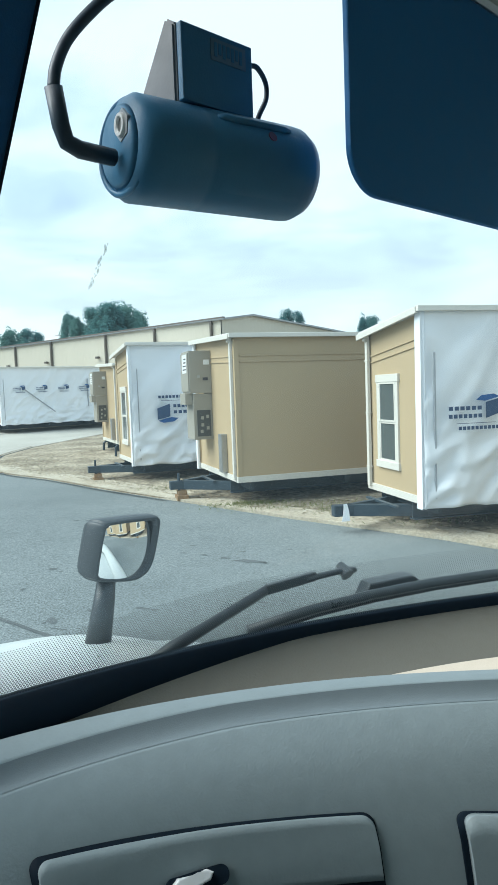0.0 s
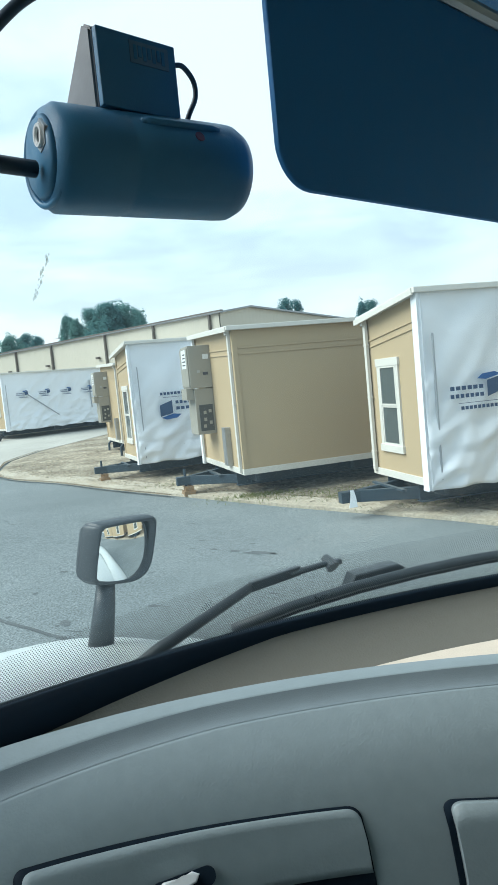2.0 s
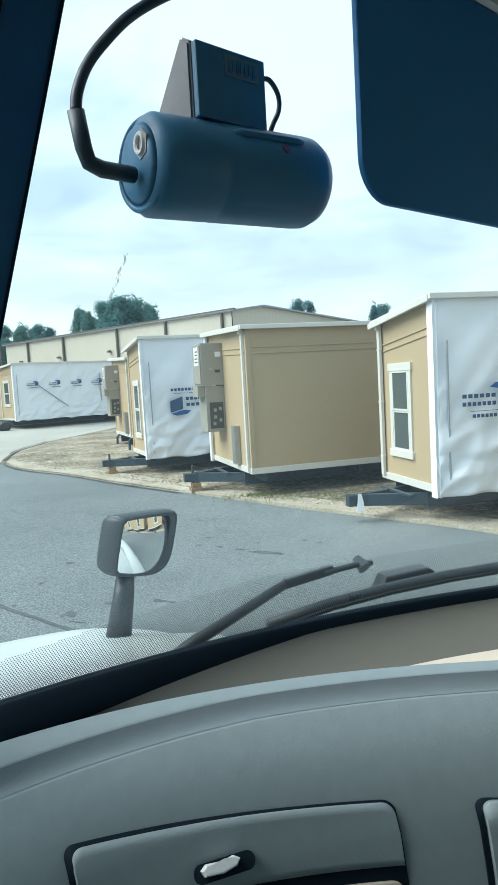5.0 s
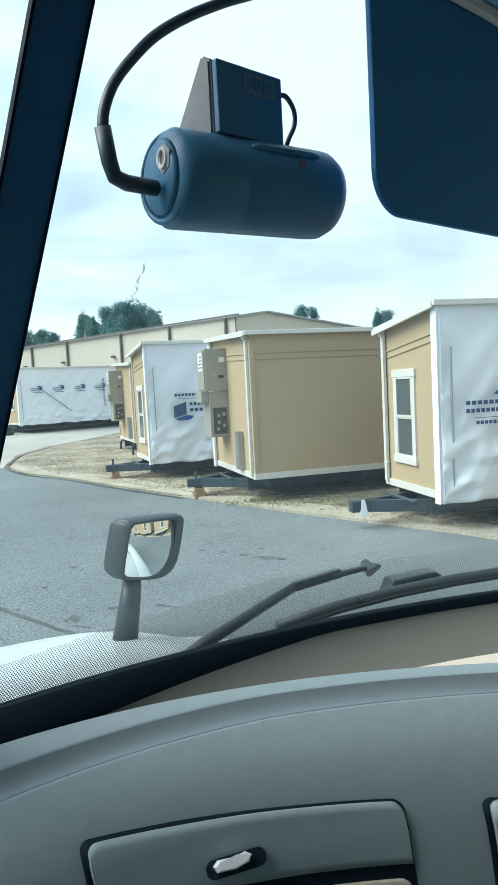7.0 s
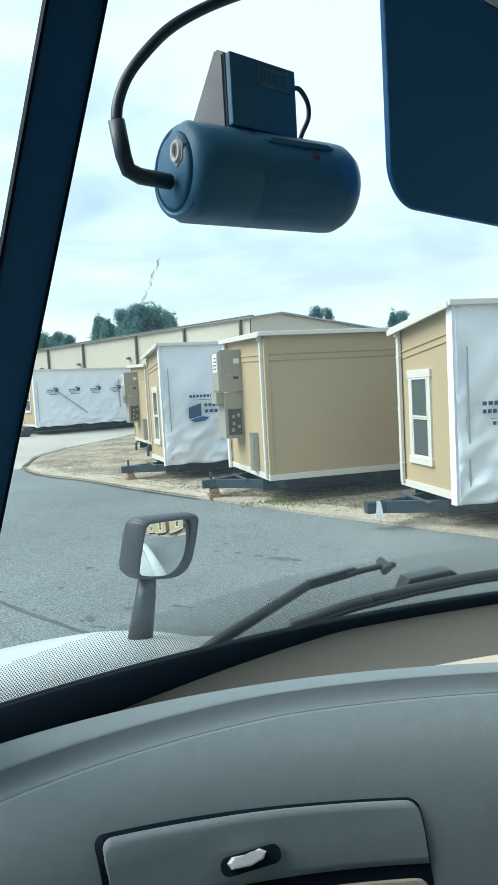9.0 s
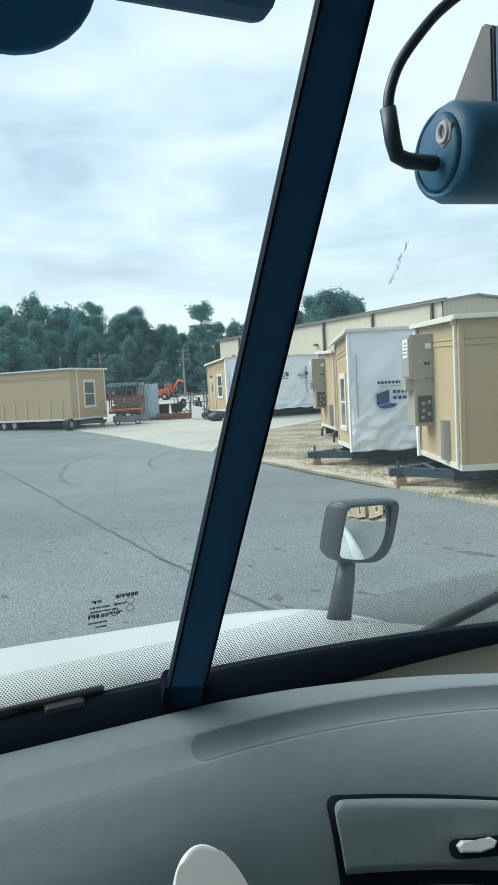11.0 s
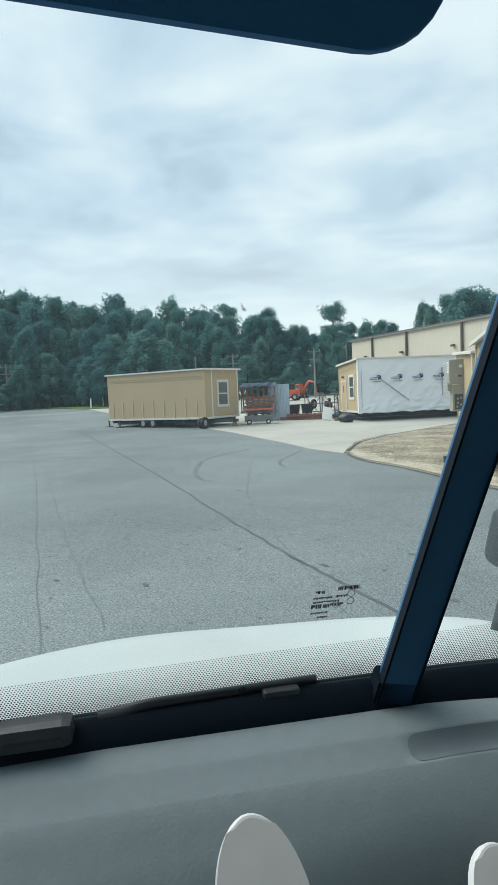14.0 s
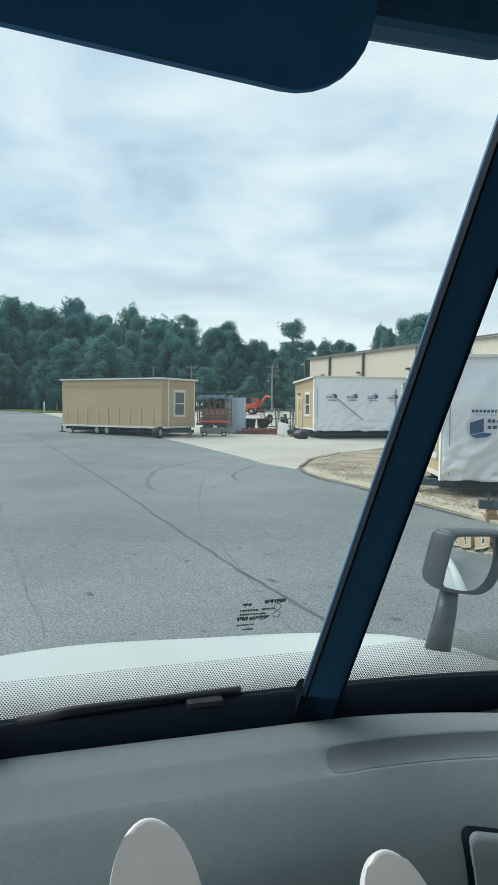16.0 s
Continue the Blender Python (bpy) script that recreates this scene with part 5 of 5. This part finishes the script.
def face_panel(l0, l1, d0, d1, out, material, name, parent, label="", thick=0.012):
    """A panel that follows the dash face between two stations; its drop below the rim grows to the right."""
    grid = []
    r = 0.012
    ends = [r * (1 - math.cos(radians(15 * k))) for k in range(7)]
    for l in [l0 + e for e in ends] + span(l0 + r, l1 - r, 18)[1:-1] + [l1 - e for e in ends[::-1]]:
        near = min(l - l0, l1 - l)
        cut = r - math.sqrt(max(0.0, r * r - max(0.0, r - near) ** 2))
        row_ = []
        for dd in span(d0 + cut, d1, 8):
            p = dash_point(l, dd + 0.11 * max(0.0, l - 0.06))
            row_.append(p + Vector((0.15, -0.8, 0.55)).normalized() * out)
        grid.append(row_)
    return part(name, sheet(grid, thick), material, parent, label, True)


# flat black sheets take the place of shade in the gaps and open tray
face_panel(0.110, 0.4585, 0.0725, 0.30, 0.0030, GASKET, "glove_box_gap_shade", dash, "black sheet as shade in the glove box gap and tray", 0.003)
door = face_panel(0.115, 0.4535, 0.0775, 0.148, 0.009, DASH, "glove_box_door", dash, "grey glove box door", 0.01)
face_panel(0.150, 0.450, 0.166, 0.180, 0.008, BEIGE, "tray_edge", dash, "pale edge of the open tray", 0.006)
p = dash_point(0.262, 0.150)
face_m = Matrix.Translation(p + Vector((0.0, -0.010, 0.012))) @ Matrix.Rotation(radians(-19), 4, "Z") @ Matrix.Rotation(radians(58), 4, "X")
part("latch_recess", prism(rounded(0.070, 0.019, 0.009), 0.004, face_m), GASKET, door)
bm = prism([(-0.026, -0.006), (-0.03, 0.002), (-0.022, 0.008), (0.004, 0.006), (0.018, 0.009), (0.026, 0.004), (0.02, -0.004), (0.0, -0.008)], 0.012, face_m @ Matrix.Translation((-0.004, 0.002, 0.004)) @ Matrix.Diagonal((0.8, 0.8, 0.8, 1)), None, 0.003)
part("latch", bm, LEVER, door, "worn pale metal latch")
face_panel(0.5395, 0.95, 0.0725, 0.25, 0.003, GASKET, "panel_gap_shade", dash, "", 0.003)
face_panel(0.543, 0.942, 0.076, 0.24, 0.008, DASH, "side_panel", dash, "", 0.01)

# pale oval levers standing before the dash
for l, f, z in ((-0.1069, -0.4048, 2.2287), (-0.2583, -0.4048, 2.2737)):
    prof = [(0.0265 * math.cos(a), 0.053 * math.sin(a)) for a in [2 * math.pi * k / 44 for k in range(44)]]
    lev = part("control_lever", prism(prof, 0.009, Matrix.Translation((l, f, z)) @ Matrix.Rotation(radians(4), 4, "Z") @ Matrix.Rotation(radians(45), 4, "X"), None, 0.003), LEVER, truck, "pale grey oval control lever")
    part("lever_stalk", tube([(l, f + 0.004, z - 0.04), (l - 0.01, f + 0.05, z - 0.15), (l - 0.01, f + 0.2, z - 0.21)], 0.009, 8), BLACKPLA, lev)
    part("lever_button", prism([(0.007 * math.cos(a), 0.007 * math.sin(a)) for a in [6.283 * k / 16 for k in range(16)]], 0.0125, Matrix.Translation((l - 0.002, f - 0.012, z - 0.012)) @ Matrix.Rotation(radians(45), 4, "X"), None, 0.002), LABEL, lev)


def visor(l0, l1, z0, f, ztop, r, flip, lean):
    """A padded sun visor with rounded lower corners and a stitched hem."""
    pts = [(l0, ztop)]
    for k in range(9):
        a = radians(180 + 90 * k / 8)
        pts.append((l0 + r + r * math.cos(a), z0 + r + r * math.sin(a)))
    for k in range(9):
        a = radians(270 + 90 * k / 8)
        pts.append((l1 - r + r * math.cos(a), z0 + r + r * math.sin(a)))
    pts.append((l1, ztop))
    m = Matrix.Translation((l1, f, z0)) @ Matrix.Rotation(radians(lean), 4, "Y") @ Matrix.Translation((-l1, 0, 0)) @ Matrix.Translation((0, 0, -z0)) @ Matrix.Translation((0, 0.004, 0)) @ Matrix.Rotation(radians(90), 4, "X")
    v = part("sun_visor", prism(pts, 0.005, m, None, 0.002), VISOR, truck, "dark navy vinyl sun visor folded down")
    part("visor_rod", tube([m @ Vector((l0 - 0.0, ztop - 0.01, 0.009)), m @ Vector((l1, ztop - 0.01, 0.009))], 0.008, 8), STEEL, v)
    return v


vr = visor(0.302, 0.80, 2.7085, -0.40, 2.93, 0.035, False, 0)
vl = visor(-0.85, -0.1435, 2.7220, -0.4045, 2.93, 0.05, True, 5.0)
part("vanity_frame", box((-0.62, -0.4105, 2.80), (-0.40, -0.4062, 2.89), 0.002), POST, vl)
part("visor_bracket", box((-0.70, -0.385, 2.784), (-0.027, -0.355, 2.94), 0.008), POST, truck, "dark header trim above the driver's glass")

# cab shell: roof lining, header, side walls with door glass, rear wall, floor
shell = part("roof_lining", box((-1.08, -2.4, 3.02), (1.08, -0.36, 3.08), 0.01), BEIGE, truck, "light cloth roof lining")
part("header", box((-1.08, -0.50, 2.985), (1.08, -0.33, 3.08), 0.01), POST, shell)
part("rear_wall", box((-1.08, -2.46, 1.0), (1.08, -2.40, 3.08), 0.01), BEIGE, truck)
part("cab_floor", box((-1.08, -2.46, 1.02), (1.08, 0.0, 1.08), 0.01), DASHDK, truck)
for s in (-1, 1):
    x0, x1 = (1.06, 1.12) if s > 0 else (-1.12, -1.06)
    part("door_panel", box((x0, -1.5, 1.08), (x1, 0.0, 2.10), 0.015), DASH, truck)
    part("side_wall", box((x0, -2.46, 1.08), (x1, -1.5, 3.08), 0.01), BEIGE, truck)
    part("door_header", box((x0, -1.5, 2.86), (x1, -0.5, 3.08), 0.01), POST, truck)
    a_, b_ = Vector((s * 1.06, base_f(1.03) - 0.02, 2.1)), Vector((s * 1.06, base_f(1.03) - 0.42 * 0.85, 3.02))
    part("corner_post", tube([a_, b_], 0.055, 8), HOODWHITE, truck)
    gl_ = part("door_glass", box((s * 1.09 - 0.003, -1.5, 2.1), (s * 1.09 + 0.003, -0.45, 2.86)), GLASS, truck)
    gl_.visible_shadow = False

# hood: lofted white bonnet with a rounded nose
def hood_z(l, f):
    return 2.0 - 0.165 * max(0, f) - 0.032 * l * l - 0.06 * max(0, abs(l) - 0.75) ** 2 * 10 - 0.026 * math.exp(-((l - 0.15) / 0.42) ** 2) * max(0, f) / 1.6


grid = []
for l in span(-1.06, 1.06, 40):
    nose = 1.62 - 0.42 * l * l
    row_ = [(l, base_f(l) + 0.05 + (nose - base_f(l) - 0.05) * k / 22, hood_z(l, (nose) * k / 22)) for k in range(23)]
    f, z = row_[-1][1], row_[-1][2]
    row_ += [(l, f + 0.06, z - 0.05), (l, f + 0.10, z - 0.16), (l, f + 0.12, z - 0.6), (l, f + 0.12, 0.6)]
    grid.append(row_)
hood = part("hood", sheet(grid), HOODWHITE, truck, "glossy white bonnet", True)
grid = [[(l, base_f(l) + f, z) for f, z in ((0.02, 2.11), (0.06, 2.10), (0.11, 2.05))] for l in span(-1.06, 1.06, 20)]
part("cowl", sheet(grid, 0.006), WIPER, hood, "black cowl below the glass", True)
for s in (-1, 1):
    grid = [[(s * 1.06, f, hood_z(1.06, f)), (s * 1.18, f, hood_z(1.06, f) - 0.03), (s * 1.26, f, hood_z(1.06, f) - 0.10), (s * 1.30, f, 1.6), (s * 1.30, f, 0.7)] for f in span(-0.3, 1.15, 12)]
    part("fender", sheet(grid, 0.01), HOODWHITE, hood, "", True)
    part("cab_side", box((s * 1.14 - 0.015, -2.45, 0.7), (s * 1.14 + 0.015, -0.02, 2.09), 0.01), HOODWHITE, truck)


# hood mirror on the fender
def hood_mirror():
    """A convex mirror in a deep black housing on a tapered stalk."""
    c = Vector((0.945, 1.10, 2.056))
    face = Matrix.Translation(c) @ Matrix.Rotation(radians(5.5), 4, "Z") @ Matrix.Rotation(radians(96.5), 4, "X") @ Matrix.Rotation(radians(-8), 4, "Z")
    coarse = [Vector(p) for p in ((0.118, 0.085), (0.108, 0.106), (0.085, 0.111), (-0.075, 0.099), (-0.098, 0.090), (-0.108, 0.070), (-0.114, -0.060), (-0.108, -0.082), (-0.085, -0.092), (0.03, -0.099), (0.080, -0.084), (0.104, -0.056), (0.114, -0.01))]
    out = []
    n = len(coarse)
    for k in range(n):
        p0, p1, p2, p3 = (coarse[(k + i) % n] for i in (-1, 0, 1, 2))
        for q in range(4):
            t = q / 4
            out.append(0.5 * (2 * p1 + (p2 - p0) * t + (2 * p0 - 5 * p1 + 4 * p2 - p3) * t * t + (3 * p1 - p0 - 3 * p2 + p3) * t ** 3))
    n = len(out)
    bm = bmesh.new()
    rings = []
    for depth, k in ((-0.008, 0.86), (0.004, 0.90), (0.008, 0.95), (0.004, 1.0), (-0.02, 1.03), (-0.04, 1.02), (-0.065, 0.96), (-0.085, 0.84), (-0.095, 0.62), (-0.10, 0.3)):
        rings.append([bm.verts.new(face @ Vector((p.x * k + 0.32 * min(0, depth), p.y * k, depth))) for p in out])
    for a, b in zip(rings, rings[1:]):
        for k in range(n):
            bm.faces.new((a[k], a[(k + 1) % n], b[(k + 1) % n], b[k]))
    bm.faces.new(rings[-1])
    hm = part("hood_mirror", bm, WIPER, truck, "convex fender mirror in a black housing", True)
    bm = bmesh.new()
    ctr = bm.verts.new(face @ Vector((0, 0, 0.013)))
    prev = None
    for q in range(1, 13):
        k = 0.92 * q / 12
        ring = [bm.verts.new(face @ Vector((p.x * k, p.y * k, 0.013 - ((p.x * k + 0.03) ** 2 - 0.0009 + p.y * p.y * k * k) / 0.72))) for p in out]
        for j in range(n):
            if prev is None:
                bm.faces.new((ctr, ring[j], ring[(j + 1) % n]))
            else:
                bm.faces.new((prev[j], ring[j], ring[(j + 1) % n], prev[(j + 1) % n]))
        prev = ring
    part("mirror_glass", bm, MIRROR, hm, "convex silvered mirror glass", True)
    bm = tube([face @ Vector((-0.03, -0.07, -0.05)), Vector((0.865, 1.12, 1.91)), Vector((0.822, 1.112, 1.74))], [0.028, 0.034, 0.044], 12)
    part("mirror_stalk", bm, WIPER, hm, "tapered black plastic stalk", True)


hood_mirror()


# wiper on the passenger glass
def wiper():
    """Two-link arm, a pivot head and a blade lying along the foot of the glass."""
    g = lambda l, z, o=0.03: Vector((l, glass_f(l, z) + o, z))
    w = part("wiper", tube([(0.345, 0.05, 2.156), (0.402, 0.035, 2.188), (0.566, 0.012, 2.240)], [0.012, 0.010, 0.008], 8), WIPER, truck, "black wiper arm and blade at rest", True)
    part("arm_link", box((-0.05, -0.006, -0.008), (0.05, 0.006, 0.008), 0.003, Matrix.Translation((0.612, 0.005, 2.2425)) @ Matrix.Rotation(radians(-6), 4, "Z") @ Matrix.Rotation(radians(-2), 4, "Y")), WIPER, w)
    part("arm_rod", tube([(0.64, 0.0, 2.2425), (0.722, -0.012, 2.243), (0.745, -0.016, 2.240)], 0.0055, 8), WIPER, w, "", True)
    part("pivot", tube([(0.722, -0.02, 2.236), (0.724, 0.0, 2.25)], [0.012, 0.008], 8), WIPER, w)
    part("arm_head", prism([(-0.056, -0.012), (-0.042, 0.012), (0.042, 0.016), (0.060, 0.004), (0.056, -0.008), (-0.046, -0.02)], 0.03, Matrix.Translation((0.783, -0.045, 2.2135)) @ Matrix.Rotation(radians(-20), 4, "Z") @ Matrix.Rotation(radians(90), 4, "X"), None, 0.004), WIPER, w)
    pts = [Vector((l, base_f(l) + 0.035, z)) for l, z in ((0.500, 2.197), (0.60, 2.210), (0.70, 2.218), (0.80, 2.223), (0.90, 2.226), (1.0, 2.227))]
    part("blade", tube(pts, [0.010, 0.010, 0.010, 0.011, 0.011, 0.009], 6), WIPER, w, "", True)
    part("rubber_edge", tube([p + Vector((0, -0.012, -0.004)) for p in pts], 0.0035, 4), RUBBER, w)


wiper()
w2 = part("wiper", tube([(-0.36, 0.02, 2.196), (-0.30, 0.022, 2.205), (-0.10, 0.03, 2.206)], [0.010, 0.007, 0.005], 8), WIPER, truck, "black wiper blade resting on the driver's glass", True)
part("arm_head", box((-0.60, -0.02, 2.185), (-0.385, 0.02, 2.214), 0.013), WIPER, w2)
part("blade_clip", box((-0.170, 0.008, 2.196), (-0.125, 0.028, 2.206), 0.004), WIPER, w2)


# dash camera stuck to the passenger glass
def dash_camera():
    """Cylinder body, wedge bracket with a dark screen face, elbow plug and cable."""
    t = thing("dash_camera", CAB, "dark cylindrical dash camera on a wedge bracket with its cable", "dash camera")
    a, b = Vector((0.148, -0.307, 2.7375)), Vector((0.320, -0.326, 2.741))
    d = (b - a).normalized()
    r = 0.039
    prof = [(-0.001, 0.012), (0.0, 0.024), (0.002, 0.034), (0.009, 0.039), (0.02, r), (0.06, r), (0.062, r - 0.0006), (0.064, r), (0.15, r), ((b - a).length - 0.014, 0.0385), ((b - a).length - 0.005, 0.034), ((b - a).length, 0.024), ((b - a).length + 0.001, 0.0)]
    prof[-1] = ((b - a).length + 0.001, 0.001)
    body = part("body", tube([a + d * k for k, q in prof], [q for k, q in prof], 36), CAMBODY, t, "dark blue-grey cylindrical body", True)
    part("end_ring", tube([a - d * 0.003, a + d * 0.002], [0.0265, 0.031], 30), CAMBODY, body, "", True)
    e = a + Vector((0.0, -0.014, 0.011))
    part("end_button", tube([e - d * 0.0055, e + d * 0.004], 0.0115, 6), STEEL, body, "steel hexagon nut")
    rim = [a + d * 0.0035 + Vector((0, 1, 0)) * 0.0335 * math.cos(k) + Vector((0, 0, 1)) * 0.0335 * math.sin(k) for k in [6.2832 * i / 40 for i in range(41)]]
    part("end_rim", tube(rim, 0.0026, 6), CAMBODY, body, "", True)
    ring = [e - d * 0.0062 + Vector((0, 1, 0)) * 0.0056 * math.cos(k) + Vector((0, 0, 1)) * 0.0070 * math.sin(k) for k in [6.2832 * i / 20 for i in range(21)]]
    part("button_ring", tube(ring, 0.0019, 6), LABEL, body)
    # slim raised bar along the body and a small red lens
    n = Vector((0, -0.80, 0.60))
    bar = [a + d * k + n * (r + 0.0005) for k in (0.066, 0.072, 0.128, 0.135)]
    part("mount_rail", tube(bar, [0.002, 0.0035, 0.0035, 0.002], 6), CAMBODY, body, "", True)
    lens = a + d * 0.113 + Vector((0, -0.93, 0.37)) * (r + 0.0002)
    part("red_lens", tube([lens, lens + Vector((0, -0.0008, 0.0003))], 0.0042, 12), REDLED, body)
    grid = []
    for k in span(0.066, 0.150, 8):
        row_ = []
        for w in span(55, 145, 12):
            edge = 0.0 if k in (0.066, 0.150) or w in (55, 145) else 0.0011
            row_.append(a + d * k + Vector((0, -math.sin(radians(w)), math.cos(radians(w)))) * (r - 0.0004 + edge))
        grid.append(row_)
    part("moulded_panel", sheet(grid), CAMBODY, body, "", True)
    # wedge bracket up to the glass
    bm = bmesh.new()
    x0, x1 = 0.178, 0.264
    pr = [(-0.318, 2.772), (-0.318, 2.834), (-0.307, 2.8415), (-0.262, 2.786), (-0.262, 2.772)]
    va = [bm.verts.new((x0 + 0.012, f - 0.006, z)) for f, z in pr]
    vb = [bm.verts.new((x1, f - 0.012, z - 0.004)) for f, z in pr]
    bm.faces.new(va); bm.faces.new(vb)
    for k in range(5):
        bm.faces.new((va[k], va[(k + 1) % 5], vb[(k + 1) % 5], vb[k]))
    bmesh.ops.bevel(bm, geom=list(bm.edges), offset=0.0018, segments=2, affect="EDGES")
    br = part("bracket", bm, CAMGREY, t, "grey wedge bracket")
    part("bracket_face", box((0.1925, -0.3325, 2.774), (0.2625, -0.3265, 2.831), 0.001, Matrix.Rotation(radians(-0.5), 4, "Z")), CAMBODY, br, "dark flat back cover")
    part("label_plate", box((0.220, -0.3333, 2.810), (0.255, -0.3326, 2.8265), 0, Matrix.Rotation(radians(-0.5), 4, "Z")), CAMLABEL, br, "small worn grey label")
    bm = bmesh.new()
    for k in range(7):
        box((0.223 + 0.0042 * k, -0.3338, 2.813 + 0.002 * (k % 2)), (0.2258 + 0.0042 * k, -0.3334, 2.8235), 0, Matrix.Rotation(radians(-0.5), 4, "Z"), bm)
    part("label_bars", bm, CAMBODY, br)
    part("lead", tube(eased([(0.264, -0.325, 2.822), (0.274, -0.325, 2.823), (0.286, -0.322, 2.815), (0.288, -0.32, 2.803), (0.282, -0.318, 2.79), (0.276, -0.318, 2.778)]), 0.0022, 8), CABLE, t, "thin black lead", True)
    part("plug_elbow", tube([(0.140, -0.312, 2.727), (0.112, -0.314, 2.7265), (0.101, -0.316, 2.729), (0.0965, -0.318, 2.738), (0.0915, -0.32, 2.762)], 0.0062, 10), CABLE, t, "black right-angle plug", True)
    part("cable", tube(eased([(0.0915, -0.32, 2.760), (0.094, -0.32, 2.775), (0.103, -0.32, 2.795), (0.118, -0.322, 2.815), (0.140, -0.324, 2.838), (0.17, -0.326, 2.86), (0.205, -0.33, 2.88), (0.245, -0.335, 2.90), (0.29, -0.345, 2.93), (0.32, -0.35, 2.985)]), 0.0042, 10), CABLE, t, "black power cable rising to the header", True)
    return t


dash_camera()
SPECK = glass_mat("dried_speck", (0.42, 0.43, 0.45), 0.0)
FILM = glass_mat("dried_dirt_film", (0.70, 0.70, 0.66), 0.0)
# smear of dried dirt on the glass
bm = bmesh.new()
rnd = random.Random(21)
for k in range(26):
    s = k / 25
    l, z = 0.187 + 0.010 * s + rnd.uniform(-0.0015, 0.0015), 2.655 + 0.038 * s
    r = rnd.uniform(0.0006, 0.0018)
    c = Vector((l, glass_f(l, z) + 0.008, z))
    bm.faces.new([bm.verts.new(c + Vector((r * x, -0.42 * r * y * 1.8, r * y * 1.8))) for x, y in ((1, 0.1), (0.2, 1.1), (-0.9, 0.4), (-0.4, -0.9))])
part("glass_smear", bm, FILM, truck, "thin smear of dried dirt on the glass")
# dark speck of an insect on the driver's pane, and a few fine spatters
bm = bmesh.new()
for dl, dz, r in ((0.0, 0.0, 0.0016), (-0.0012, 0.0024, 0.0010), (-0.0020, 0.0046, 0.0006), (0.0016, -0.0012, 0.0009)):
    l, z = -0.2076 + dl, 2.6302 + dz
    c = Vector((l, glass_f(l, z) + 0.008, z))
    bm.faces.new([bm.verts.new(c + Vector((r * x, -0.42 * r * y, r * y))) for x, y in ((1.2, 0.1), (0.4, 0.9), (-0.8, 0.7), (-1.1, -0.3), (-0.1, -0.9), (0.8, -0.6))])
for k in range(14):
    l, z = rnd.uniform(-0.45, 0.6), rnd.uniform(2.36, 2.72)
    r = rnd.uniform(0.0003, 0.0007)
    c = Vector((l, glass_f(l, z) + 0.008, z))
    bm.faces.new([bm.verts.new(c + Vector((r * x, -0.42 * r * y, r * y))) for x, y in ((1, 0.1), (0.2, 1.1), (-0.9, 0.4), (-0.4, -0.9))])
part("glass_specks", bm, SPECK, truck, "small dried specks on the glass")
